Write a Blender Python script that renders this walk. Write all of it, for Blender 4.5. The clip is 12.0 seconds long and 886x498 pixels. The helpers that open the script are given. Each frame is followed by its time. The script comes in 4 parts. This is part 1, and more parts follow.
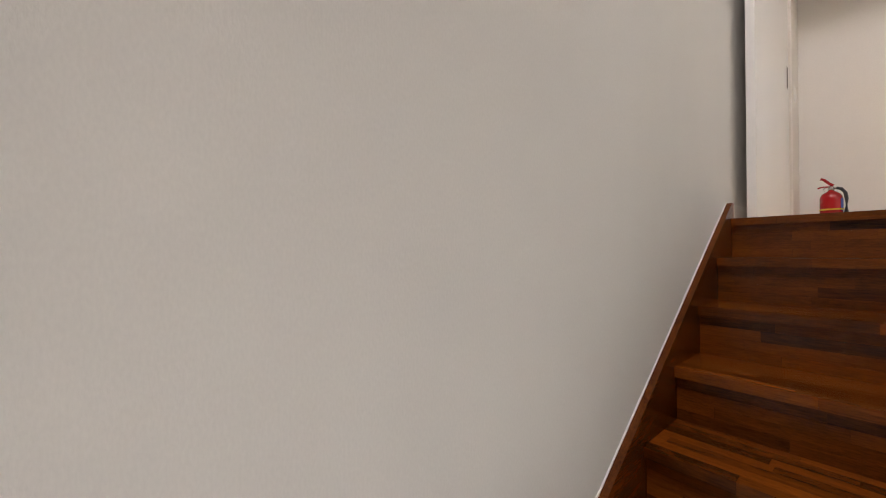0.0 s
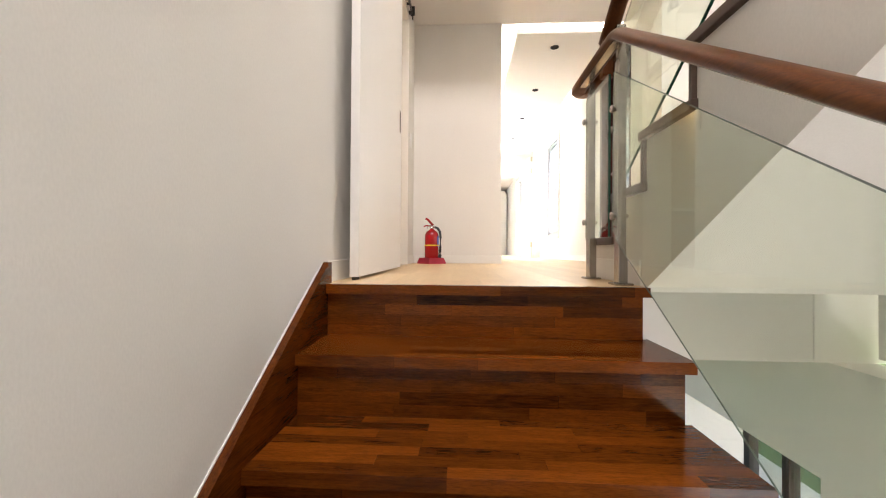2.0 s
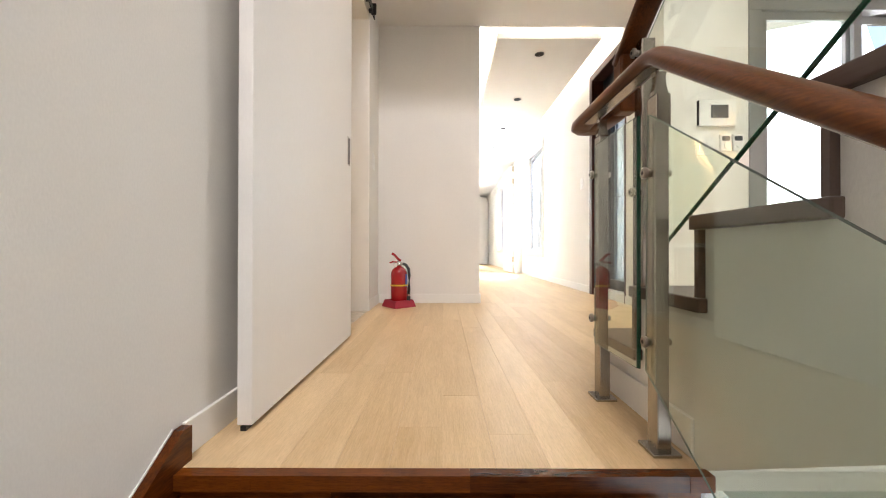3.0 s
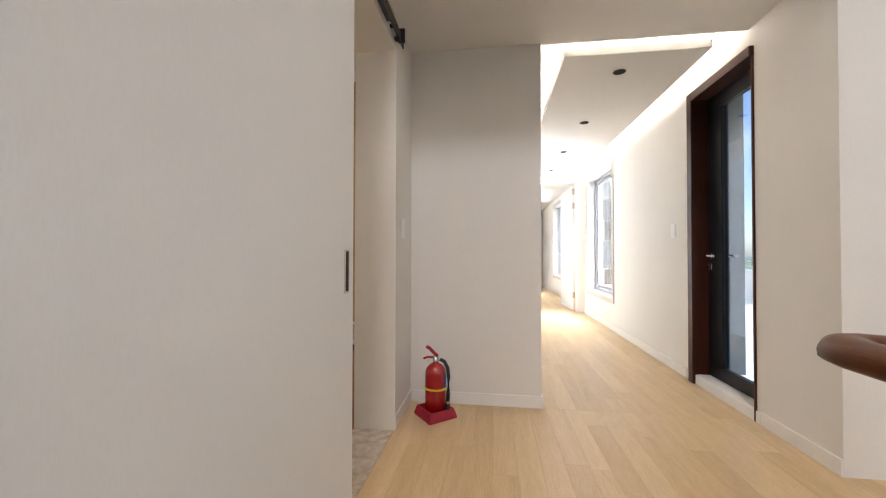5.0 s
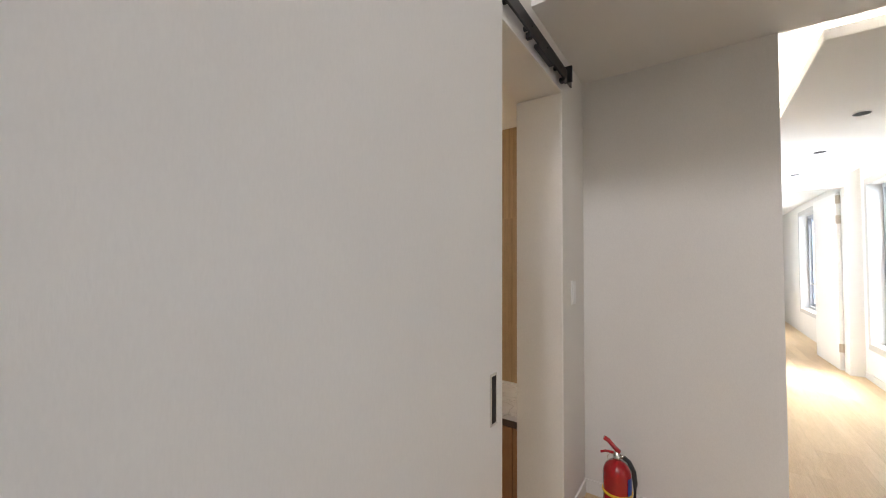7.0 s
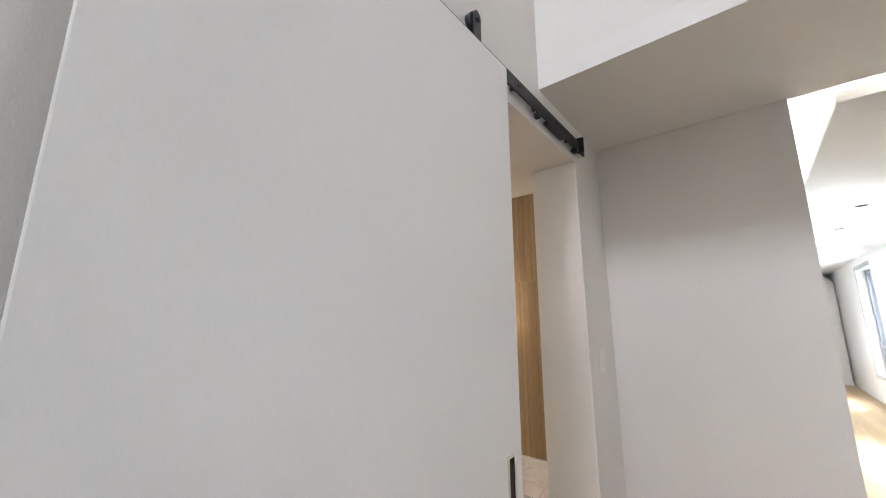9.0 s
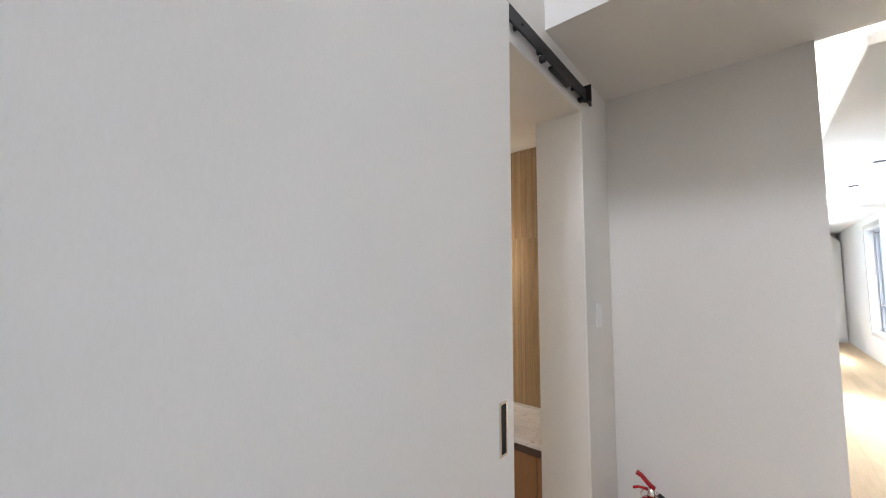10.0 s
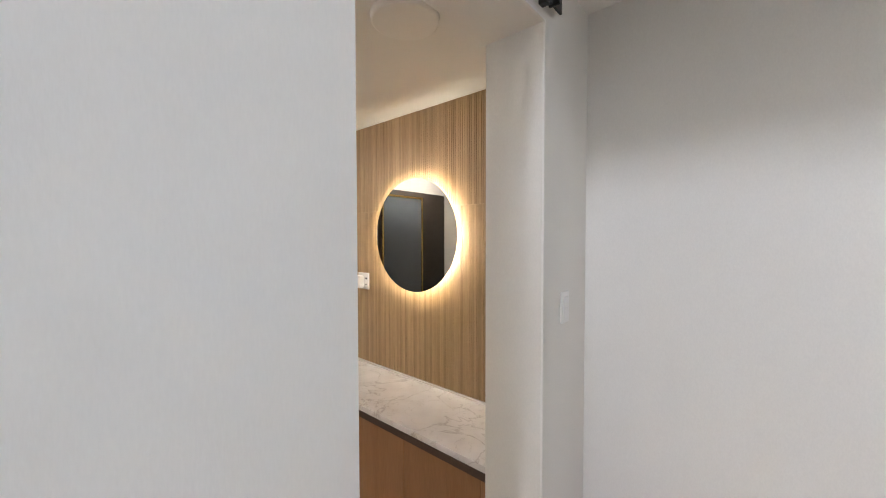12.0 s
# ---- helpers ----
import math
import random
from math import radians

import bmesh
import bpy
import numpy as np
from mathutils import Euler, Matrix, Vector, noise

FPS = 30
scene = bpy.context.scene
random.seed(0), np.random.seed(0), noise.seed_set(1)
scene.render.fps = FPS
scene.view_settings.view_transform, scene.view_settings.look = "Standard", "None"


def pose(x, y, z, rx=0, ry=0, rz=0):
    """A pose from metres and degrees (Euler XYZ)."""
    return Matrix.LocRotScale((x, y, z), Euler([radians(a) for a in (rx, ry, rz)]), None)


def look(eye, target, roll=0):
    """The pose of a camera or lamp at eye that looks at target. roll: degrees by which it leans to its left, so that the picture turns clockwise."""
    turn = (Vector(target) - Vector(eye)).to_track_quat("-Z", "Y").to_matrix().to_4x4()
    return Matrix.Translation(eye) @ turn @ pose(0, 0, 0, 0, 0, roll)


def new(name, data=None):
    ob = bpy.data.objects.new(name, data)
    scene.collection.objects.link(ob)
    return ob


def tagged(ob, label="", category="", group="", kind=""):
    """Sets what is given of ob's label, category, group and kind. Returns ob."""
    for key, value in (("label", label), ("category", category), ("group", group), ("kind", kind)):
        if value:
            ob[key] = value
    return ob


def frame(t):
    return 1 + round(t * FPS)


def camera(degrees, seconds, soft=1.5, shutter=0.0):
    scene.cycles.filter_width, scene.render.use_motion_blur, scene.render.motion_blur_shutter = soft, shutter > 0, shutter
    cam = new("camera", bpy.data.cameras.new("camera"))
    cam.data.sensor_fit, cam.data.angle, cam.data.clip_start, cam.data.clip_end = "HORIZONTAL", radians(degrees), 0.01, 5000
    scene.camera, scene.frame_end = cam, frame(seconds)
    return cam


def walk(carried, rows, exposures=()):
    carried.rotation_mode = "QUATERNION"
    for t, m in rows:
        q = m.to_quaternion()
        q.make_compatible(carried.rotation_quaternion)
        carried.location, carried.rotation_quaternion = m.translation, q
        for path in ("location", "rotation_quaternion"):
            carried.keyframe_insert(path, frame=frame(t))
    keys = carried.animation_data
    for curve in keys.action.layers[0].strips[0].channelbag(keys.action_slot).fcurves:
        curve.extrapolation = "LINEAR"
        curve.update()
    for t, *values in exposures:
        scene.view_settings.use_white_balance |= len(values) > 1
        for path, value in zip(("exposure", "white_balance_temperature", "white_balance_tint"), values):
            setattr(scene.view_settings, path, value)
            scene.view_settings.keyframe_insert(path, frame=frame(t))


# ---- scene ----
cam = camera(101.0, 12.0, soft=1.1)

PATH = [
    (0, (0.447, -2.025, -0.133), (-1.091, -0.747, -0.122), -0.4),
    (0.5, (0.432, -1.901, -0.109), (-0.801, -0.326, -0.12), -0.3),
    (1, (0.437, -1.736, -0.097), (-0.373, 0.092, -0.109), 0.8),
    (1.5, (0.428, -1.468, -0.066), (0.035, 0.493, -0.059), 0.8),
    (2, (0.467, -1.214, 0.109), (0.366, 0.783, 0.124), 0.4),
    (2.5, (0.495, -0.963, 0.259), (0.48, 1.037, 0.271), 0.3),
    (3, (0.541, -0.736, 0.431), (0.538, 1.264, 0.441), 0.1),
    (3.2, (0.55, -0.657, 0.51), (0.55, 1.343, 0.52), -0.0),
    (4.8, (0.556, -0.143, 0.935), (0.35, 1.846, 0.962), 0.1),
    (5, (0.536, -0.074, 0.962), (0.266, 1.907, 0.99), 0.1),
    (5.5, (0.499, 0.007, 1.092), (-0.055, 1.929, 1.125), 0.1),
    (6, (0.518, 0.105, 1.133), (-0.307, 1.926, 1.172), -0.0),
    (6.5, (0.543, 0.129, 1.252), (-0.521, 1.823, 1.295), 0.1),
    (7, (0.539, 0.131, 1.277), (-0.61, 1.766, 1.34), 0.3),
    (7.5, (0.569, 0.126, 1.304), (-0.606, 1.73, 1.523), 0.2),
    (7.7, (0.573, 0.134, 1.293), (-0.611, 1.715, 1.607), -0.1),
    (9.3, (0.594, 0.136, 1.311), (-0.671, 1.637, 1.69), 0.3),
    (9.5, (0.593, 0.146, 1.301), (-0.68, 1.655, 1.619), 0.2),
    (10, (0.596, 0.169, 1.295), (-0.694, 1.689, 1.454), 0.2),
    (10.5, (0.57, 0.22, 1.281), (-0.729, 1.74, 1.337), 0.1),
    (11, (0.515, 0.361, 1.298), (-0.804, 1.863, 1.238), -0.3),
    (11.5, (0.494, 0.509, 1.401), (-0.821, 2.013, 1.321), -0.4),
    (12, (0.557, 0.73, 1.377), (-0.755, 2.239, 1.315), -0.1),
]
walk(cam, [(t, look(e, p, r)) for t, e, p, r in PATH],
     exposures=[(0, 0.95, 7000, 20), (1.0, 1.32, 7300, 20), (2.0, 1.58, 7050, 18), (3.2, 1.32, 6750, 16), (4.8, 0.84, 6600, 17), (6.5, 0.64, 6480, 16), (7.5, 0.80, 6250, 15), (9.5, 0.98, 5880, 14), (11, 1.0, 5800, 14), (12, 1.12, 5750, 13)])

# ---- light ----
SUN_FROM = Vector((0.68, -0.374, 1.0)).normalized()
world = bpy.data.worlds.new("sky")
scene.world = world
world.use_nodes = True
wn = world.node_tree
sky = wn.nodes.new("ShaderNodeTexSky")
sky.sky_type = "NISHITA"
sky.sun_disc = False
sky.sun_elevation = math.asin(SUN_FROM.z)
sky.sun_rotation = math.atan2(SUN_FROM.x, SUN_FROM.y)
wn.links.new(sky.outputs[0], wn.nodes["Background"].inputs[0])
wn.nodes["Background"].inputs[1].default_value = 0.15

sun = bpy.data.lights.new("sun", "SUN")
sun.energy, sun.angle, sun.color = 5.0, radians(0.5), (1, 0.94, 0.85)
new("sun", sun).matrix_world = look(SUN_FROM * 30, (0, 0, 0))


def area(name, eye, target, w, h, watts, color=(1, 1, 1)):
    d = bpy.data.lights.new(name, "AREA")
    d.shape, d.size, d.size_y, d.energy, d.color = "RECTANGLE", w, h, watts, color
    ob = new(name, d)
    ob.matrix_world = look(eye, target)
    return ob


DAY = (0.86, 0.93, 1.0)
area("daylight_terrace_window", (3.46, 1.95, 1.15), (2.7, 0.0, 0.9), 1.5, 1.9, 20, DAY)
BRIGHT = (0.76, 0.89, 1.0)
area("daylight_far_window", (2.55, 8.60, 1.40), (1.0, 8.80, 1.10), 1.2, 1.6, 54, BRIGHT)
area("daylight_corridor_window", (2.52, 5.25, 1.45), (1.0, 5.20, 1.00), 1.1, 1.6, 66, BRIGHT)
# added lamp in the assumed stretch LWA, to brighten the stairs' left wall
area("daylight_assumed_windows", (2.27, -1.62, -1.55), (0.6, -1.4, -1.2), 2.4, 1.2, 9, DAY)
# added lamp in an assumed skylight, out of view, to light the stair void
area("daylight_assumed_skylight", (0.72, -3.35, 6.42), (0.7, 1.6, 0.9), 1.2, 1.4, 104, (0.97, 0.98, 1.0))


# ---- materials ----
def material(name, color, rough=0.5, metal=0.0, grain=0.0, scale=40.0, bump=0.0, blotch=0.0, coat=0.0, emit=None, stretch=(1, 1, 1), specular=None):
    m = bpy.data.materials.new(name)
    m.use_nodes = True
    nt = m.node_tree
    b = nt.nodes["Principled BSDF"]
    b.inputs["Base Color"].default_value = (*color, 1)
    b.inputs["Roughness"].default_value = rough
    b.inputs["Metallic"].default_value = metal
    b.inputs["Coat Weight"].default_value = coat
    b.inputs["Coat Roughness"].default_value = 0.12
    if specular is not None:
        b.inputs["Specular IOR Level"].default_value = specular
    if emit:
        b.inputs["Emission Color"].default_value = (*emit[0], 1)
        b.inputs["Emission Strength"].default_value = emit[1]
    if grain or bump or blotch:
        geo = nt.nodes.new("ShaderNodeNewGeometry")
        mp = nt.nodes.new("ShaderNodeMapping")
        mp.inputs["Scale"].default_value = stretch
        nt.links.new(geo.outputs["Position"], mp.inputs["Vector"])
        n1 = nt.nodes.new("ShaderNodeTexNoise")
        n1.inputs["Scale"].default_value, n1.inputs["Detail"].default_value = scale, 6
        n2 = nt.nodes.new("ShaderNodeTexNoise")
        n2.inputs["Scale"].default_value, n2.inputs["Detail"].default_value = 1.7, 3
        for n in (n1, n2):
            nt.links.new(mp.outputs[0], n.inputs["Vector"])
        mixed = None
        for n, amount in ((n1, grain), (n2, blotch)):
            if amount:
                r = nt.nodes.new("ShaderNodeMapRange")
                r.inputs["From Min"].default_value, r.inputs["From Max"].default_value = 0.3, 0.7
                r.inputs["To Min"].default_value, r.inputs["To Max"].default_value = 1 - amount, 1 + amount
                nt.links.new(n.outputs[0], r.inputs[0])
                if mixed is None:
                    mixed = r.outputs[0]
                else:
                    mu = nt.nodes.new("ShaderNodeMath")
                    mu.operation = "MULTIPLY"
                    nt.links.new(mixed, mu.inputs[0])
                    nt.links.new(r.outputs[0], mu.inputs[1])
                    mixed = mu.outputs[0]
        if mixed is not None:
            v = nt.nodes.new("ShaderNodeVectorMath")
            v.operation = "SCALE"
            v.inputs[0].default_value = color
            nt.links.new(mixed, v.inputs["Scale"])
            nt.links.new(v.outputs[0], b.inputs["Base Color"])
        if bump:
            bp = nt.nodes.new("ShaderNodeBump")
            bp.inputs["Strength"].default_value, bp.inputs["Distance"].default_value = bump, 0.002
            nt.links.new(n1.outputs[0], bp.inputs["Height"])
            nt.links.new(bp.outputs[0], b.inputs["Normal"])
    return m


def wood(name, dark, light, along, rough=0.35, coat=0.0, rings=9.0, bump=0.08, spread=1.0, contrast=0.5, specular=0.5, pores=0.0, streak=0.12):
    """Wood in pieces: each piece takes its own tone and its own stretch of grain; pores are short dark dashes."""
    m = bpy.data.materials.new(name)
    m.use_nodes = True
    nt = m.node_tree
    b = nt.nodes["Principled BSDF"]
    b.inputs["Roughness"].default_value = rough
    b.inputs["Coat Weight"].default_value = coat
    b.inputs["Coat Roughness"].default_value = 0.13
    b.inputs["Specular IOR Level"].default_value = specular
    info = nt.nodes.new("ShaderNodeObjectInfo")
    geo = nt.nodes.new("ShaderNodeNewGeometry")
    off = nt.nodes.new("ShaderNodeVectorMath")
    off.operation = "SCALE"
    off.inputs[0].default_value = (31.0, 17.0, 23.0)
    nt.links.new(info.outputs["Random"], off.inputs["Scale"])
    add = nt.nodes.new("ShaderNodeVectorMath")
    nt.links.new(geo.outputs["Position"], add.inputs[0])
    nt.links.new(off.outputs[0], add.inputs[1])
    mp = nt.nodes.new("ShaderNodeMapping")
    mp.inputs["Scale"].default_value = [0.06 if i == along else 1.0 for i in range(3)]
    nt.links.new(add.outputs[0], mp.inputs["Vector"])
    fine = nt.nodes.new("ShaderNodeTexNoise")
    fine.inputs["Scale"].default_value, fine.inputs["Detail"].default_value = 260, 4
    nt.links.new(mp.outputs[0], fine.inputs["Vector"])
    mp2 = nt.nodes.new("ShaderNodeMapping")
    mp2.inputs["Scale"].default_value = [streak if i == along else 1.0 for i in range(3)]
    nt.links.new(add.outputs[0], mp2.inputs["Vector"])
    broad = nt.nodes.new("ShaderNodeTexNoise")
    broad.inputs["Scale"].default_value, broad.inputs["Detail"].default_value = rings, 3
    broad.inputs["Distortion"].default_value = 1.2
    nt.links.new(mp2.outputs[0], broad.inputs["Vector"])
    # tone = random * spread + broad + fine
    t1 = nt.nodes.new("ShaderNodeMath")
    t1.operation = "MULTIPLY_ADD"
    nt.links.new(info.outputs["Random"], t1.inputs[0])
    t1.inputs[1].default_value, t1.inputs[2].default_value = spread, 0.5 - spread / 2 - contrast
    t2 = nt.nodes.new("ShaderNodeMath")
    t2.operation = "MULTIPLY_ADD"
    nt.links.new(broad.outputs[0], t2.inputs[0])
    t2.inputs[1].default_value = contrast
    nt.links.new(t1.outputs[0], t2.inputs[2])
    t3 = nt.nodes.new("ShaderNodeMath")
    t3.operation = "MULTIPLY_ADD"
    nt.links.new(fine.outputs[0], t3.inputs[0])
    t3.inputs[1].default_value = contrast
    nt.links.new(t2.outputs[0], t3.inputs[2])
    ramp = nt.nodes.new("ShaderNodeMix")
    ramp.data_type = "RGBA"
    ramp.inputs["A"].default_value, ramp.inputs["B"].default_value = (*dark, 1), (*light, 1)
    nt.links.new(t3.outputs[0], ramp.inputs["Factor"])
    tint = ramp.outputs["Result"]
    if pores:
        mp3 = nt.nodes.new("ShaderNodeMapping")
        mp3.inputs["Scale"].default_value = [0.10 if i == along else 1.0 for i in range(3)]
        nt.links.new(add.outputs[0], mp3.inputs["Vector"])
        pore = nt.nodes.new("ShaderNodeTexNoise")
        pore.inputs["Scale"].default_value, pore.inputs["Detail"].default_value = 640, 2
        nt.links.new(mp3.outputs[0], pore.inputs["Vector"])
        cut = nt.nodes.new("ShaderNodeMapRange")
        cut.inputs["From Min"].default_value, cut.inputs["From Max"].default_value = 0.40, 0.52
        cut.inputs["To Min"].default_value, cut.inputs["To Max"].default_value = 1 - pores, 1.0
        nt.links.new(pore.outputs[0], cut.inputs[0])
        dim = nt.nodes.new("ShaderNodeVectorMath")
        dim.operation = "SCALE"
        nt.links.new(tint, dim.inputs[0])
        nt.links.new(cut.outputs[0], dim.inputs["Scale"])
        tint = dim.outputs[0]
    nt.links.new(tint, b.inputs["Base Color"])
    bp = nt.nodes.new("ShaderNodeBump")
    bp.inputs["Strength"].default_value, bp.inputs["Distance"].default_value = bump, 0.001
    nt.links.new(fine.outputs[0], bp.inputs["Height"])
    nt.links.new(bp.outputs[0], b.inputs["Normal"])
    return m


def glass_material(name, tint, rough=0.0, ior=1.45):
    m = bpy.data.materials.new(name)
    m.use_nodes = True
    b = m.node_tree.nodes["Principled BSDF"]
    b.inputs["Base Color"].default_value = (*tint, 1)
    b.inputs["Roughness"].default_value = rough
    b.inputs["Transmission Weight"].default_value = 1.0
    b.inputs["IOR"].default_value = ior
    return m


WALL = material("wallpaper_white", (0.74, 0.715, 0.67), 0.75, grain=0.026, scale=300, bump=0.16, blotch=0.03, stretch=(1, 1, 0.45))
CEIL = material("ceiling_paper", (0.76, 0.74, 0.70), 0.8, grain=0.02, scale=380, bump=0.08, blotch=0.015)
TRIM = material("white_trim", (0.78, 0.76, 0.72), 0.4, grain=0.01, scale=90, bump=0.02, blotch=0.015)
DOOR = material("white_door_film", (0.80, 0.785, 0.755), 0.45, grain=0.014, scale=320, bump=0.09, blotch=0.015, stretch=(1, 1, 0.25))
MERBAU = wood("red_brown_parquet", (0.024, 0.0052, 0.0011), (0.225, 0.056, 0.0062), 0, rough=0.18, rings=26, bump=0.06, spread=0.62, contrast=0.62, specular=0.26, pores=0.24, streak=0.3)
MERBAU_Y = wood("red_brown_parquet_lengthwise", (0.016, 0.0036, 0.0010), (0.19, 0.046, 0.0055), 1, rough=0.26, rings=20, spread=0.3, contrast=0.9, specular=0.24, pores=0.22, streak=0.2)
RAILWOOD = wood("varnished_handrail_wood", (0.030, 0.0075, 0.0015), (0.175, 0.050, 0.008), 1, rough=0.36, coat=0.04, rings=14, spread=0.2, contrast=0.9, specular=0.24)
OAK = wood("light_oak_plank", (0.44, 0.278, 0.124), (0.77, 0.575, 0.345), 1, rough=0.36, rings=14, bump=0.06, spread=0.30, contrast=0.6, pores=0.10)
DARKWOOD = wood("dark_red_wood_frame", (0.016, 0.0045, 0.0025), (0.075, 0.020, 0.009), 2, rough=0.36, coat=0.05, rings=14, spread=0.2, contrast=0.6, specular=0.25)
BROWNCAP = wood("grey_brown_tread_edge", (0.055, 0.034, 0.026), (0.13, 0.085, 0.066), 1, rough=0.4, rings=12, spread=0.2, contrast=0.5)
SLAT = wood("ribbed_oak_panel", (0.25, 0.158, 0.070), (0.55, 0.385, 0.205), 2, rough=0.5, rings=14, spread=0.45, contrast=0.6)
CABINET = wood("warm_wood_cabinet", (0.20, 0.088, 0.030), (0.40, 0.20, 0.082), 2, rough=0.45, rings=10, spread=0.2, contrast=0.6)
STEEL = material("brushed_steel", (0.38, 0.355, 0.32), 0.26, 1.0, grain=0.08, scale=200, bump=0.03, stretch=(1, 1, 0.05))
NICKEL = material("dull_dark_nickel", (0.33, 0.30, 0.265), 0.30, 1.0, grain=0.05, scale=150)
CHROME = material("polished_chrome", (0.72, 0.71, 0.69), 0.12, 1.0)
BLACK = material("black_powder_coat", (0.012, 0.012, 0.013), 0.45, grain=0.1, scale=300, bump=0.05)
BLACKDOOR = material("black_door_panel", (0.008, 0.0085, 0.011), 0.34, grain=0.08, scale=120, bump=0.02, specular=0.22)
RUBBER = material("black_rubber_hose", (0.012, 0.012, 0.014), 0.5, grain=0.1, scale=200)
RED = material("glossy_red_enamel", (0.36, 0.005, 0.008), 0.2, grain=0.03, scale=60, coat=0.5)
REDBASE = material("dull_red_plastic", (0.34, 0.010, 0.028), 0.45, grain=0.06, scale=80, bump=0.04)
YELLOW = material("yellow_band", (0.75, 0.48, 0.02), 0.45)
BLUELABEL = material("blue_label", (0.02, 0.06, 0.34), 0.4)
PLATE = material("white_plastic", (0.80, 0.79, 0.77), 0.3)
SCREEN = material("grey_screen", (0.055, 0.06, 0.065), 0.12)
GREYFRAME = material("light_grey_window_frame", (0.30, 0.31, 0.325), 0.4, grain=0.02, scale=80)
CASING = material("greige_window_casing", (0.46, 0.44, 0.41), 0.5, grain=0.02, scale=80)
# frame grey darkened in its colour, as it stands against the light
TERRACEFRAME = material("backlit_grey_terrace_frame", (0.21, 0.208, 0.20), 0.42, grain=0.03, scale=80, bump=0.02)
BLUEGREY = material("blue_grey_sash", (0.22, 0.25, 0.29), 0.35, grain=0.02, scale=80)
GLASS = glass_material("clear_green_glass", (0.885, 0.955, 0.86))
PANE = glass_material("window_pane", (0.96, 0.98, 0.99))
DOORPANE = glass_material("blue_tinted_door_pane", (0.62, 0.76, 0.88))
GLASSRIM = material("polished_glass_rim", (0.16, 0.20, 0.165), 0.25)
GREENEDGE = glass_material("green_glass_edge", (0.02, 0.30, 0.16), 0.15)


def marble(name, ground, vein, rough=0.2):
    """Cloudy stone crossed by thin, broken veins at two scales."""
    m = bpy.data.materials.new(name)
    m.use_nodes = True
    nt = m.node_tree
    b = nt.nodes["Principled BSDF"]
    b.inputs["Roughness"].default_value = rough
    geo = nt.nodes.new("ShaderNodeNewGeometry")
    tone = nt.nodes.new("ShaderNodeTexNoise")
    tone.inputs["Scale"].default_value, tone.inputs["Detail"].default_value = 7, 6
    nt.links.new(geo.outputs["Position"], tone.inputs["Vector"])
    total = tone.outputs[0]
    for scale, width, weight in ((2.6, 0.012, 0.7), (6.0, 0.008, 0.5)):
        n = nt.nodes.new("ShaderNodeTexNoise")
        n.inputs["Scale"].default_value, n.inputs["Detail"].default_value, n.inputs["Distortion"].default_value = scale, 8, 1.4
        nt.links.new(geo.outputs["Position"], n.inputs["Vector"])
        off = nt.nodes.new("ShaderNodeMath")
        off.operation = "SUBTRACT"
        off.inputs[1].default_value = 0.5
        nt.links.new(n.outputs[0], off.inputs[0])
        ab = nt.nodes.new("ShaderNodeMath")
        ab.operation = "ABSOLUTE"
        nt.links.new(off.outputs[0], ab.inputs[0])
        r = nt.nodes.new("ShaderNodeMapRange")
        r.inputs["From Max"].default_value = width
        r.inputs["To Min"].default_value, r.inputs["To Max"].default_value = weight, 0.0
        nt.links.new(ab.outputs[0], r.inputs[0])
        sub = nt.nodes.new("ShaderNodeMath")
        sub.operation = "SUBTRACT"
        nt.links.new(total, sub.inputs[0])
        nt.links.new(r.outputs[0], sub.inputs[1])
        total = sub.outputs[0]
    fac = nt.nodes.new("ShaderNodeMapRange")
    fac.inputs["From Min"].default_value, fac.inputs["From Max"].default_value = -0.5, 0.65
    nt.links.new(total, fac.inputs[0])
    mix = nt.nodes.new("ShaderNodeMix")
    mix.data_type = "RGBA"
    mix.inputs["A"].default_value, mix.inputs["B"].default_value = (*vein, 1), (*ground, 1)
    nt.links.new(fac.outputs[0], mix.inputs["Factor"])
    nt.links.new(mix.outputs["Result"], b.inputs["Base Color"])
    return m


MARBLE = marble("grey_veined_marble", (0.74, 0.715, 0.70), (0.42, 0.39, 0.37))
RECESS = material("blackish_pull_recess", (0.014, 0.011, 0.009), 0.5, grain=0.1, scale=100, specular=0.25)
PULLWOOD = material("dark_brown_recess", (0.06, 0.035, 0.022), 0.5, grain=0.1, scale=100)
MIRROR = material("mirror_silver", (0.74, 0.74, 0.72), 0.01, 1.0)
TERRAZZO = material("pale_terrazzo", (0.55, 0.48, 0.41), 0.4, grain=0.30, scale=24, bump=0.0, blotch=0.06)
BATHDARK = material("dark_brown_panel", (0.020, 0.015, 0.011), 0.3, grain=0.15, scale=20, blotch=0.1)
BRASS = material("brass_frame", (0.62, 0.42, 0.12), 0.25, 1.0)
LED = material("warm_led_strip", (1, 0.9, 0.75), 0.5, emit=((1.0, 0.84, 0.58), 36.0))
COVELED = material("cove_led_strip", (1, 0.95, 0.85), 0.5, emit=((1.0, 0.95, 0.86), 24.0))
WHITELED = material("lit_bar", (1, 0.95, 0.85), 0.5, emit=((1.0, 0.88, 0.70), 170.0))
LAMPDARK = material("downlight_dark_cone", (0.008, 0.007, 0.006), 0.6, specular=0.15)
LAWN = material("lawn_green", (0.115, 0.175, 0.065), 0.9, grain=0.35, scale=60, bump=0.6, blotch=0.15)
PAVING = material("pale_paving", (0.62, 0.60, 0.57), 0.8, grain=0.08, scale=30, blotch=0.05)
CONCRETE = material("pale_render", (0.62, 0.60, 0.57), 0.8, grain=0.05, scale=60, bump=0.1, blotch=0.05)


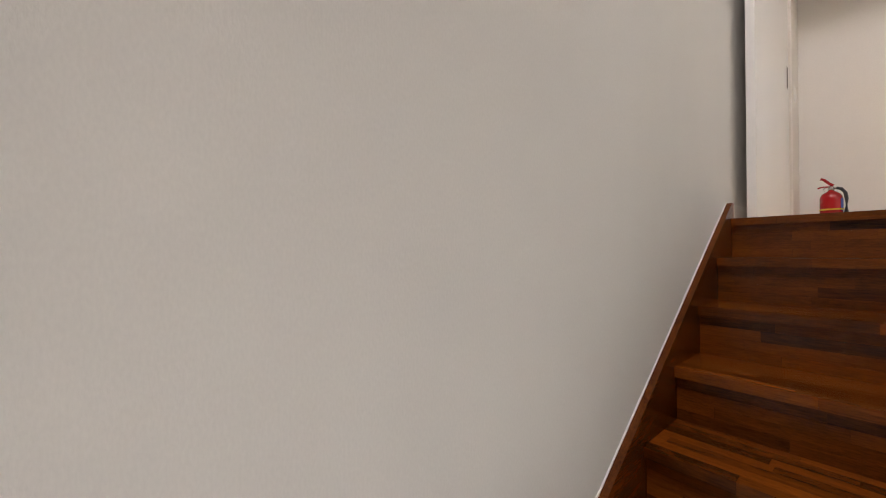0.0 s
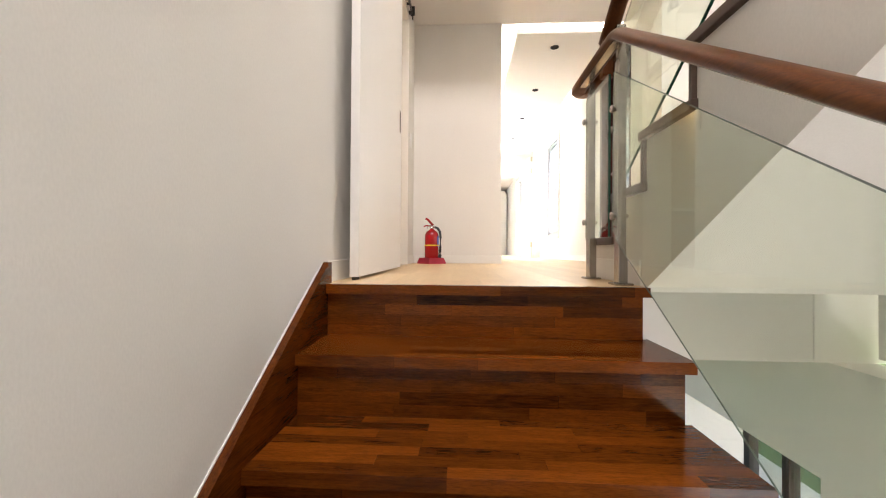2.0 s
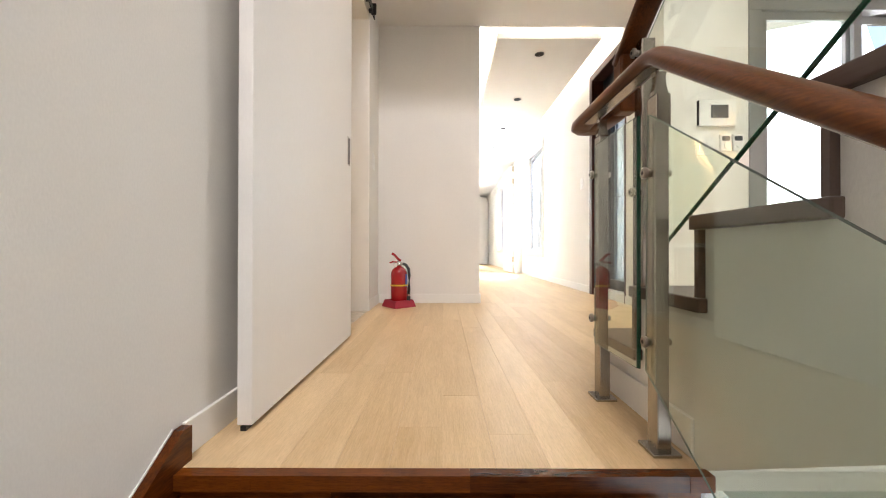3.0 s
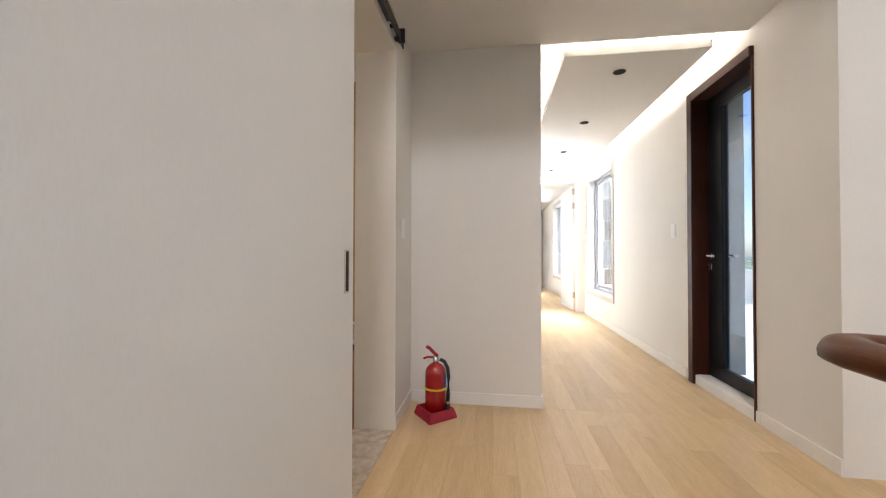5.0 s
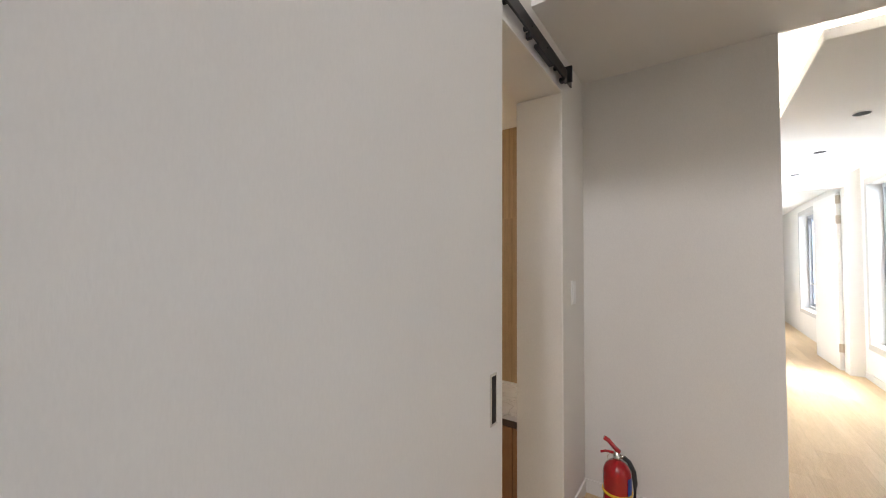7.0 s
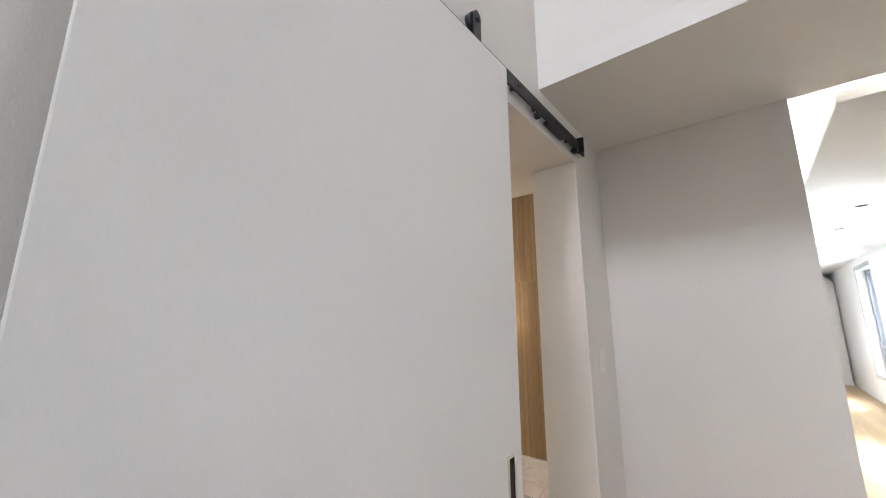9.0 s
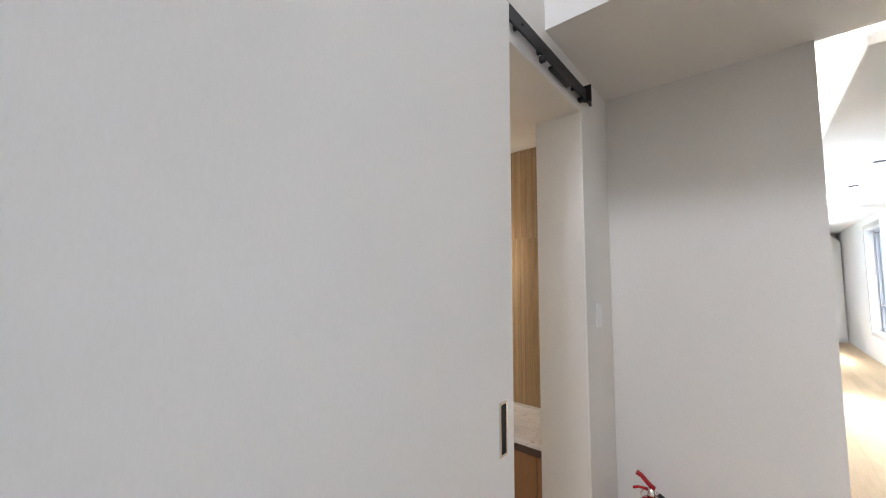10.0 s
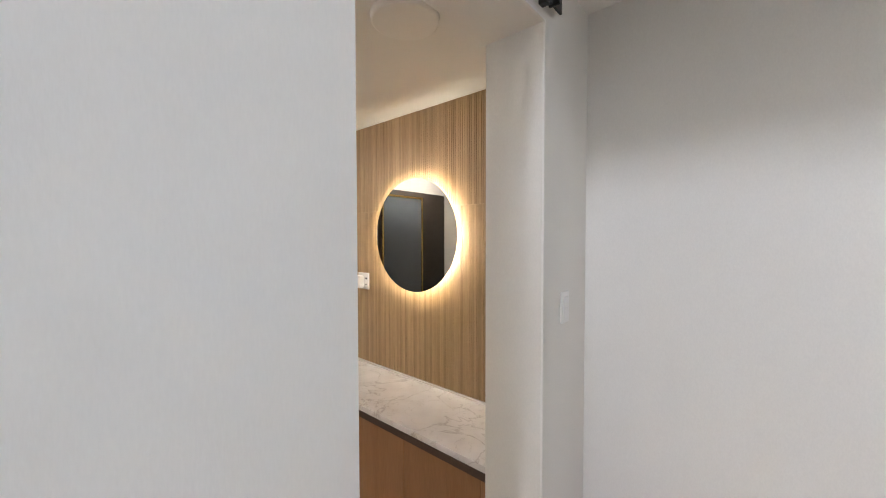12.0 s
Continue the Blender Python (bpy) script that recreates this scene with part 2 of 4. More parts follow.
# ---- builders ----
def rbox(bm, x0, y0, z0, x1, y1, z1, bevel=0.0):
    vs = [bm.verts.new(c) for c in ((x0, y0, z0), (x1, y0, z0), (x1, y1, z0), (x0, y1, z0), (x0, y0, z1), (x1, y0, z1), (x1, y1, z1), (x0, y1, z1))]
    fs = [bm.faces.new([vs[i] for i in q]) for q in ((3, 2, 1, 0), (4, 5, 6, 7), (0, 1, 5, 4), (1, 2, 6, 5), (2, 3, 7, 6), (3, 0, 4, 7))]
    if bevel:
        bmesh.ops.bevel(bm, geom=list({e for f in fs for e in f.edges}), offset=bevel, segments=2, affect="EDGES", profile=0.5)
    return vs


def cyl(bm, p0, p1, r0, r1=None, n=20, caps=True):
    p0, p1 = Vector(p0), Vector(p1)
    r1 = r0 if r1 is None else r1
    q = (p1 - p0).to_track_quat("Z", "Y")
    rings = []
    for p, r in ((p0, r0), (p1, r1)):
        rings.append([bm.verts.new(p + q @ Vector((r * math.cos(2 * math.pi * i / n), r * math.sin(2 * math.pi * i / n), 0))) for i in range(n)])
    for i in range(n):
        bm.faces.new((rings[0][i], rings[0][(i + 1) % n], rings[1][(i + 1) % n], rings[1][i]))
    if caps:
        bm.faces.new(rings[0][::-1])
        bm.faces.new(rings[1])


def lathe(bm, centre, profile, n=28):
    """A turned body about the upright axis: profile of (radius, height)."""
    cx, cy, cz = centre
    rings = [[bm.verts.new((cx + r * math.cos(2 * math.pi * i / n), cy + r * math.sin(2 * math.pi * i / n), cz + h)) for i in range(n)] for r, h in profile]
    for a, b in zip(rings, rings[1:]):
        for i in range(n):
            bm.faces.new((a[i], a[(i + 1) % n], b[(i + 1) % n], b[i]))
    bm.faces.new(rings[0][::-1])
    bm.faces.new(rings[-1])


def prism(bm, outline, axis, a, b):
    """An outline of 2D points pushed from a to b along an axis (0: outline is y, z; 1: x, z; 2: x, y)."""
    def place(p, d):
        return ((d, p[0], p[1]), (p[0], d, p[1]), (p[0], p[1], d))[axis]
    r0 = [bm.verts.new(place(p, a)) for p in outline]
    r1 = [bm.verts.new(place(p, b)) for p in outline]
    n = len(outline)
    bm.faces.new(r0)
    bm.faces.new(r1[::-1])
    for i in range(n):
        bm.faces.new((r0[i], r1[i], r1[(i + 1) % n], r0[(i + 1) % n]))
    bmesh.ops.recalc_face_normals(bm, faces=bm.faces)


def tube(bm, pts, r, n=14, flat=1.0):
    """A round bar along points, with capped ends."""
    pts = [Vector(p) for p in pts]
    rings = []
    for i, p in enumerate(pts):
        d = (pts[min(i + 1, len(pts) - 1)] - pts[max(i - 1, 0)]).normalized()
        side = d.cross(Vector((0, 0, 1)))
        side = side.normalized() if side.length > 0.05 else Vector((1, 0, 0))
        up = side.cross(d).normalized()
        rings.append([bm.verts.new(p + side * r * math.cos(2 * math.pi * k / n) + up * r * flat * math.sin(2 * math.pi * k / n)) for k in range(n)])
    for a, b in zip(rings, rings[1:]):
        for k in range(n):
            bm.faces.new((a[k], a[(k + 1) % n], b[(k + 1) % n], b[k]))
    bm.faces.new(rings[0][::-1])
    bm.faces.new(rings[-1])
    bmesh.ops.recalc_face_normals(bm, faces=bm.faces)


RAIL_PROFILE = [(-0.024, -0.015), (0.024, -0.015), (0.030, -0.010)] + [(0.031 * math.cos(radians(a)), -0.001 + 0.020 * math.sin(radians(a))) for a in range(0, 181, 15)] + [(-0.030, -0.010)]


def sweep(bm, pts, profile=RAIL_PROFILE):
    """A moulded bar along points; the profile's flat side stays below."""
    pts = [Vector(p) for p in pts]
    rings = []
    for i, p in enumerate(pts):
        d = (pts[min(i + 1, len(pts) - 1)] - pts[max(i - 1, 0)]).normalized()
        side = Vector((d.y, -d.x, 0)).normalized()
        up = side.cross(d).normalized()
        rings.append([bm.verts.new(p + side * u + up * v) for u, v in profile])
    n = len(profile)
    for a, b in zip(rings, rings[1:]):
        for k in range(n):
            bm.faces.new((a[k], a[(k + 1) % n], b[(k + 1) % n], b[k]))
    bm.faces.new(rings[0][::-1])
    bm.faces.new(rings[-1])
    bmesh.ops.recalc_face_normals(bm, faces=bm.faces)


def part(name, bm, mat, parent=None, label="", smooth=False):
    me = bpy.data.meshes.new(name)
    if smooth:
        for f in bm.faces:
            f.smooth = len(f.verts) == 4
    bm.to_mesh(me)
    bm.free()
    me.materials.append(mat)
    ob = new(name, me)
    if parent is not None:
        ob.parent = parent
        ob.matrix_parent_inverse = parent.matrix_basis.inverted()
    return tagged(ob, label)


def boxpart(name, mat, parent, dims, bevel=0.0, label=""):
    bm = bmesh.new()
    rbox(bm, *dims, bevel=bevel)
    return part(name, bm, mat, parent, label)


def setting(name, mat, boxes, label, category, bevel=0.0):
    bm = bmesh.new()
    for d in boxes:
        rbox(bm, *d, bevel=bevel)
    return tagged(part(name, bm, mat, None, label), category=category, kind="structure")


def thing(name, at, label, category, group=""):
    ob = new(name)
    ob.matrix_basis = Matrix.Translation(at)
    ob.empty_display_size = 0.1
    return tagged(ob, label, category, group)


unit = bpy.data.meshes.new("piece")
_bm = bmesh.new()
rbox(_bm, -0.5, -0.5, -0.5, 0.5, 0.5, 0.5)
_bm.to_mesh(unit)
_bm.free()
UNITS = {}


def piece(name, mat, parent, dims):
    """One plain piece of a pattern; alike pieces share a mesh."""
    x0, y0, z0, x1, y1, z1 = dims
    if mat.name not in UNITS:
        UNITS[mat.name] = unit.copy()
        UNITS[mat.name].materials.append(mat)
    ob = new(name, UNITS[mat.name])
    ob.location, ob.scale = ((x0 + x1) / 2, (y0 + y1) / 2, (z0 + z1) / 2), (x1 - x0, y1 - y0, z1 - z0)
    if parent is not None:
        ob.parent = parent
        ob.matrix_parent_inverse = parent.matrix_basis.inverted()
    return ob


# ---- measures of the place ----
RISE, GO, W = 0.168, 0.236, 1.06       # stairs: riser, going, clear width
CEIL_Z = 2.297                         # ceiling of the landing
JUT_X, JUT_Y = 0.838, 2.285            # end of the short wall by the corridor
OP0, OP1, OP_Z = 0.96, 1.875, 2.090      # opening behind the sliding door
RX = 2.04                              # right wall of the corridor
WT = 0.225                             # thickness of the washroom wall
PY = 2.34                              # back wall of the washroom
NOSE = -0.021                          # front of the top step
TOP = 6.4                              # top of the stair void
LOW = -14 * RISE                       # floor of the lower storey

# ---- setting: walls, floors, ceilings ----
setting("wall_left", WALL, [
    (-WT, -4.2, LOW, 0, OP0, TOP), (-WT, OP0, OP_Z, 0, OP1, TOP), (-WT, OP1, -0.3, 0, JUT_Y + 0.15, TOP)],
    "warm white papered wall along the stairs with a doorway", "wall")
setting("wall_short", WALL, [(0.0005, JUT_Y, -0.3, JUT_X, JUT_Y + 0.15, 2.75)], "short warm white papered wall beside the corridor", "wall")
setting("wall_corridor_left", WALL, [(JUT_X - 0.15, JUT_Y + 0.1505, -0.3, JUT_X, 12.0, 2.75)], "bright white corridor wall", "wall")
W1 = (4.80, 5.99, 0.40, 2.13)          # corridor window opening: y0, y1, z0, z1
W2 = (8.05, 9.30, 0.45, 2.12)
FD = (2.262, 2.90, 0.07, 2.13)          # entrance door opening
setting("wall_corridor_right", WALL, [
    (RX, 1.738, -0.3, RX + 0.22, FD[0], 2.75), (RX, FD[0], FD[3], RX + 0.22, FD[1], 2.75), (RX, FD[0], -0.3, RX + 0.22, FD[1], FD[2]),
    (RX, FD[1], -0.3, RX + 0.22, W1[0], 2.75), (RX, W1[0], -0.3, RX + 0.22, W1[1], W1[2]), (RX, W1[0], W1[3], RX + 0.22, W1[1], 2.75),
    (RX, W1[1], -0.3, RX + 0.22, W2[0], 2.75), (RX, W2[0], -0.3, RX + 0.22, W2[1], W2[2]), (RX, W2[0], W2[3], RX + 0.22, W2[1], 2.75),
    (RX, W2[1], -0.3, RX + 0.22, 12.0, 2.75)],
    "bright white corridor wall with two tall windows and an entrance door", "wall")
setting("wall_corridor_end", WALL, [(JUT_X - 0.15, 12.0, -0.3, RX + 0.22, 12.2, 2.75)], "white wall closing the far room", "wall")
SD = (2.62, 4.30, 2.16)                # terrace window: x0, x1, head
setting("wall_control", WALL, [(RX + 0.2205, 1.75, -0.3, SD[0], 1.93, TOP), (SD[0], 1.75, SD[2], SD[1], 1.93, TOP), (SD[1], 1.75, -0.3, 4.7, 1.93, TOP),
                              (RX, 1.738, 2.7505, RX + 0.22, 1.93, TOP)],
        "white wall with the intercom beside the terrace window", "wall")
setting("wall_room_right", WALL, [(4.7, 0.3, -0.3, 4.9, 1.93, TOP), (2.1, 0.1, -0.3, 4.9, 0.2995, TOP)], "plain white wall of the side room", "wall")
LWZ = (LOW + 0.06, -0.905)             # lower windows: sill, head
LWA, LWB = (-2.9, -0.35), (0.53, 3.6)  # and their two stretches; LWA is assumed, unseen, to light the stairs
setting("wall_lower_right", WALL, [
    (2.1, -4.2, LOW, 2.3, LWA[0], TOP), (2.1, LWA[0], LWZ[1], 2.3, 0.0995, TOP), (2.1, 0.0995, LWZ[1], 2.3, LWB[1], -0.3705), (2.1, LWA[0], LOW, 2.3, LWA[1], LWZ[0]),
    (2.1, LWA[1], LOW, 2.3, LWB[0], LWZ[1]), (2.1, LWB[0], LOW, 2.3, LWB[1], LWZ[0]), (2.1, LWB[1], LOW, 2.3, 4.0, -0.3705)],
    "cream wall above the garden windows of the lower storey", "wall")
setting("wall_back", WALL, [(-WT, -4.4, LOW, 2.3, -4.2, TOP)],
        "plain white wall behind the stairs", "wall")
setting("wall_partition", WALL, [(1.917, 6.20, 0.0, RX, 6.38, 2.15), (JUT_X, 6.20, 2.15, RX, 6.39, 2.47), (JUT_X, 6.20, 0.0, 0.95, 6.38, 2.15)], "white partition with a doorway across the corridor", "wall")
setting("wall_lower_far", WALL, [(-WT, 3.8, LOW, 2.3, 4.0, -0.3705)], "plain cream wall of the lower storey", "wall")
setting("wall_over_landing", WALL, [(0, 1.505, CEIL_Z + 0.1, RX, 1.66, TOP)], "white wall face above the landing ceiling", "wall")

setting("ceiling_landing", CEIL, [(0, 1.505, CEIL_Z, RX, JUT_Y + 0.02, CEIL_Z + 0.10)], "flat white papered ceiling of the landing", "ceiling")
setting("ceiling_cove", CEIL, [(JUT_X - 0.15, JUT_Y + 0.02, 2.47, RX, 12.0, 2.60)], "upper white ceiling of the lit cove", "ceiling")
setting("ceiling_panel", CEIL, [(1.003, 2.405, 2.262, 1.905, 6.03, 2.318)], "dropped white ceiling panel with a glowing cove round it", "ceiling", bevel=0.006)
setting("ceiling_corridor_end", CEIL, [(JUT_X, 6.3905, 2.30, RX, 12.0, 2.36)], "white ceiling of the far room", "ceiling")
# unseen ceiling; its opening is added to let the overhead lamp through
setting("ceiling_void", CEIL, [(-WT, -4.4, TOP, 4.9, -4.1, TOP + 0.15), (-WT, -2.6, TOP, 4.9, 1.93, TOP + 0.15), (-WT, -4.1, TOP, 0.10, -2.6, TOP + 0.15), (1.35, -4.1, TOP, 4.9, -2.6, TOP + 0.15)], "high white ceiling over the stairs with an assumed, unseen skylight opening", "ceiling")
setting("slab_landing", CEIL, [(0, NOSE + 0.012, -0.30, W, JUT_Y, -0.02), (W, 0.49, -0.37, 4.7, 1.75, -0.02), (W, 1.75, -0.37, RX, JUT_Y, -0.02),
                              (JUT_X - 0.15, JUT_Y + 0.0005, -0.30, RX, 12.0, -0.02)],
        "white edge of the landing floor slab", "floor slab")
# floor out of view; neutral grey picked to curb warm bounce light
LOWFLOOR = material("bounce_curbing_grey_floor", (0.34, 0.345, 0.35), 0.45, grain=0.08, scale=40, bump=0.03, blotch=0.08)
setting("floor_lower", LOWFLOOR, [(-WT, -4.2, LOW - 0.2, 2.3, 4.0, LOW)], "unseen floor of the lower storey in a neutral grey that curbs warm bounce light", "floor")

# lights along the cove, on top of the dropped panel
setting("cove_light", COVELED, [(1.015, 2.42, 2.322, 1.035, 6.0, 2.332), (1.873, 2.42, 2.322, 1.893, 6.0, 2.332), (1.045, 2.42, 2.322, 1.863, 2.44, 2.332)],
        "warm white light strip in the ceiling cove", "strip light")


# ---- stairs ----
rnd = random.Random(4)


def strips(parent, mat, x0, x1, rows, place):
    """Finger-jointed strips in rows; place(xa, xb, row) gives the box of one strip."""
    for r in range(rows):
        x = x0 - rnd.uniform(0, 0.3)
        while x < x1 - 0.001:
            ln = rnd.choice((0.22, 0.3, 0.36, 0.42, 0.5))
            a, b = max(x, x0), min(x + ln, x1)
            if b - a > 0.004:
                piece("strip", mat, parent, place(a + 0.0003, b - 0.0003, r))
            x += ln


stairs = thing("staircase", (0.5, 0, 0), "glossy red-brown parquet staircase with finger-jointed strips", "staircase")
for k in range(14):
    z, y = -k * RISE, NOSE - k * GO if k else NOSE - 0.015
    x1 = W + 0.006
    back = 0.026 if k == 0 else GO + 0.024
    tread = boxpart("tread", MERBAU, stairs, (0.024, y + 0.004, z - 0.030, x1 - 0.004, y + back, z - 0.004))
    if k < 7:
        n = 1 if k == 0 else 7
        d = (back + 0.0) / n
        strips(tread, MERBAU, 0.024, x1, n, lambda a, b, r: (a, y + r * d + 0.0002, z - 0.031 if r == 0 else z - 0.006, b, y + (r + 1) * d - 0.0002, z))
    ry = y + 0.018
    riser = boxpart("riser", MERBAU, stairs, (0.024, ry + 0.004, z - RISE - 0.004, x1 - 0.022, ry + 0.018, z - 0.0305))
    if k < 7:
        h = (RISE - 0.031) / 4
        strips(riser, MERBAU, 0.024, x1 - 0.020, 4, lambda a, b, r: (a, ry, z - RISE + r * h + 0.0002, b, ry + 0.0045, z - RISE + (r + 1) * h - 0.0002))
sl = RISE / GO
st_sl, st_z = 0.685, 0.0765             # slope and height of the wall string
bm = bmesh.new()
prism(bm, [(0.018, -0.0), (0.018, 0.071), (-0.008, 0.071), (-3.2, st_z - st_sl * 3.2), (-3.2, -0.40 - sl * 3.2), (0.018, -0.40)], 0, 0.001, 0.0235)
part("wall_string", bm, MERBAU_Y, stairs, "sloping red-brown skirting board against the wall")
bm = bmesh.new()
prism(bm, [(-0.008, 0.0713), (-0.008, 0.0755), (-3.2, st_z + 0.0045 - st_sl * 3.2), (-3.2, st_z + 0.0003 - st_sl * 3.2)], 0, 0.0008, 0.0042)
part("sealant", bm, TRIM, stairs, "thin white sealant line")
bm = bmesh.new()
prism(bm, [(0.0, -0.235), (-3.1, -0.235 - sl * 3.10), (-3.1, -0.40 - sl * 3.10), (0.0, -0.40)], 0, 0.2, W - 0.03)
part("underside", bm, WALL, stairs, "white underside of the stairs")

# upper flight, turning back over the lower one
upper = thing("upper_staircase", (1.5, 0.4, 0), "upper stair flight with a white side and grey-brown tread edges", "staircase")
UX0, UX1 = W + 0.005, 2.02
uz = [0.172 + 0.166 * k for k in range(14)]
uy = [0.50 - 0.243 * k for k in range(15)]
pts = [(uy[0] - 0.005, 0.0005)]
for k in range(14):
    pts += [(uy[k] - 0.012, uz[k] - 0.03), (uy[k + 1] - 0.012, uz[k] - 0.03)]
pts += [(uy[14], -0.010 - 0.625 * uy[14]), (0.012, -0.018)]
bm = bmesh.new()
prism(bm, pts, 0, UX0, UX1)
part("carcass", bm, WALL, upper, "white papered stair side")
for k in range(14):
    boxpart("tread", BROWNCAP, upper, (UX0 - 0.018, uy[k + 1] - 0.03, uz[k] - 0.0295, UX1 + 0.01, uy[k], uz[k]), bevel=0.003)
    if k:
        boxpart("riser", BROWNCAP, upper, (UX0 - 0.014, uy[k] - 0.0245, uz[k - 1] + 0.0005, UX1 + 0.006, uy[k] - 0.0125, uz[k] - 0.030))

boxpart("top_landing", WALL, upper, (UX0, -4.195, 1.88, 2.095, uy[14] - 0.013, uz[13] + 0.14), label="white top landing of the stairs")

# ---- oak planks of the landing and corridor ----
floor = setting("floor", OAK, [(0.0, NOSE + 0.0115, -0.0195, W, JUT_Y, -0.010), (W, 0.50, -0.0195, 4.7, 1.75, -0.010), (W, 1.75, -0.0195, RX, JUT_Y, -0.010), (JUT_X, JUT_Y + 0.0005, -0.0195, RX, 12.0, -0.010)],
                "light oak plank floor running towards the corridor", "floor")


def planks(x0, x1, y0, y1, pw=0.108, pl=1.2):
    x = x0
    r = 0
    while x < x1 - 0.005:
        xb = min(x + pw, x1)
        y = y0 - rnd.uniform(0.0, pl - 0.1)
        while y < y1 - 0.001:
            a, b = max(y, y0), min(y + pl, y1)
            if b - a > 0.01:
                piece("plank", OAK, floor, (x + 0.0003, a + 0.0003, -0.0098, xb - 0.0003, b - 0.0003, 0.0))
            y += pl
        x = xb
        r += 1


planks(0.0, W, NOSE + 0.0115, JUT_Y)
planks(W, RX, 0.505, JUT_Y)
planks(RX, 4.7, 0.505, 1.75)
planks(JUT_X, RX, JUT_Y + 0.0005, 12.0)

# ---- white edge of the landing floor beside the stairs ----
setting("trim_floor_edge", TRIM, [(UX1 + 0.012, 0.485, -0.36, 2.099, 0.4895, 0.003)], "white strip along the edge of the landing floor", "trim")

# ---- baseboards ----
BB = 0.075
setting("baseboard", TRIM, [
    (0.0005, 0.0185, 0.0, 0.010, OP0 - 0.02, BB), (0.0005, OP1 + 0.012, 0.0, 0.010, JUT_Y - 0.0105, BB), (0.0005, JUT_Y - 0.010, 0.0, JUT_X + 0.0, JUT_Y - 0.0005, BB),
    (JUT_X + 0.0005, JUT_Y - 0.010, 0, JUT_X + 0.010, 6.19, BB), (RX - 0.010, 1.738, 0, RX - 0.0005, FD[0] - 0.045, BB), (RX - 0.010, FD[1] + 0.115, 0, RX - 0.0005, 6.19, BB),
    (UX0 - 0.009, 0.02, 0.0, UX0 - 0.0005, 0.497, 0.085),
    (RX - 0.008, FD[0] - 0.04, 0.0, RX - 0.0005, FD[1] + 0.05, 0.066)],
    "low white baseboard", "baseboard", bevel=0.002)


# ---- sliding door on its black track ----
DX0, DX1, DY0, DY1, DZ = 0.047, 0.083, 0.139, 1.073, 2.110
slide = thing("sliding_door", (0.065, 0.62, 0.012), "matte white sliding door hanging half open from a black track", "door")
boxpart("leaf", DOOR, slide, (DX0, DY0, 0.012, DX1, DY1, DZ), bevel=0.0025)
pull = bmesh.new()
py0, py1, pz0, pz1 = 0.997, 1.033, 0.840, 0.976
for d in ((py0, pz0, py1, pz0 + 0.006), (py0, pz1 - 0.006, py1, pz1), (py0, pz0 + 0.006, py0 + 0.006, pz1 - 0.006), (py1 - 0.006, pz0 + 0.006, py1, pz1 - 0.006)):
    rbox(pull, DX1 - 0.001, d[0], d[1], DX1 + 0.003, d[2], d[3])
pull = part("pull_frame", pull, CHROME, slide, "recessed chrome pull frame")
boxpart("recess", RECESS, pull, (DX1 - 0.004, py0 + 0.006, pz0 + 0.006, DX1 + 0.0006, py1 - 0.006, pz1 - 0.006))
boxpart("floor_guide", BLACK, slide, (DX0 + 0.010, DY0 - 0.003, 0.0, DX1 - 0.012, DY0 + 0.05, 0.011))
for hy in (0.36, 0.965):
    bm = bmesh.new()
    prism(bm, [(hy - 0.019, 2.06), (hy + 0.019, 2.06), (hy + 0.019, 2.245), (hy + 0.014, 2.262), (hy, 2.270), (hy - 0.014, 2.262), (hy - 0.019, 2.245)], 0, DX0 - 0.007, DX0 - 0.001)
    h = part("hanger", bm, BLACK, slide, "black steel roller strap")
    bm = bmesh.new()
    cyl(bm, (0.018, hy, 2.235), (0.039, hy, 2.235), 0.030, n=24)
    part("roller", bm, BLACK, h, smooth=True)
    bm = bmesh.new()
    cyl(bm, (0.012, hy, 2.235), (0.052, hy, 2.235), 0.008, n=10)
    part("axle", bm, BLACK, h)

track = thing("door_track", (0.03, 1.0, 2.15), "black steel sliding-door track fixed to the white wall", "door track")
boxpart("bar", BLACK, track, (0.024, 0.10, 2.136, 0.032, 1.955, 2.192), bevel=0.001)
for y in (0.25, 0.75, 1.25, 1.43, 1.60, 1.78):
    bm = bmesh.new()
    cyl(bm, (0.0, y, 2.164), (0.0235, y, 2.164), 0.010, n=12)
    part("spacer", bm, BLACK, track)
    bm = bmesh.new()
    cyl(bm, (0.0325, y, 2.164), (0.036, y, 2.164), 0.0045, n=8)
    part("screw", bm, BLACK, track)
bm = bmesh.new()
rbox(bm, 0.016, 1.880, 2.132, 0.054, 1.892, 2.212, bevel=0.003)
rbox(bm, 0.016, 1.8925, 2.164, 0.0235, 1.93, 2.196)
part("end_stop", bm, BLACK, track)
boxpart("soft_close", BLACK, track, (0.012, 1.50, 2.122, 0.034, 1.68, 2.1355), bevel=0.002)
boxpart("catch", BLACK, track, (0.014, 1.41, 2.112, 0.036, 1.43, 2.1355), bevel=0.003)
boxpart("end_block", BLACK, track, (0.010, 1.82, 2.116, 0.038, 1.85, 2.1355), bevel=0.004)

# white casing round the doorway
setting("trim_doorway", TRIM, [(0.0005, OP1, 0.0, 0.008, OP1 + 0.006, OP_Z + 0.006), (0.0005, OP0, OP_Z, 0.008, OP1, OP_Z + 0.006)], "thin white doorway trim", "trim")

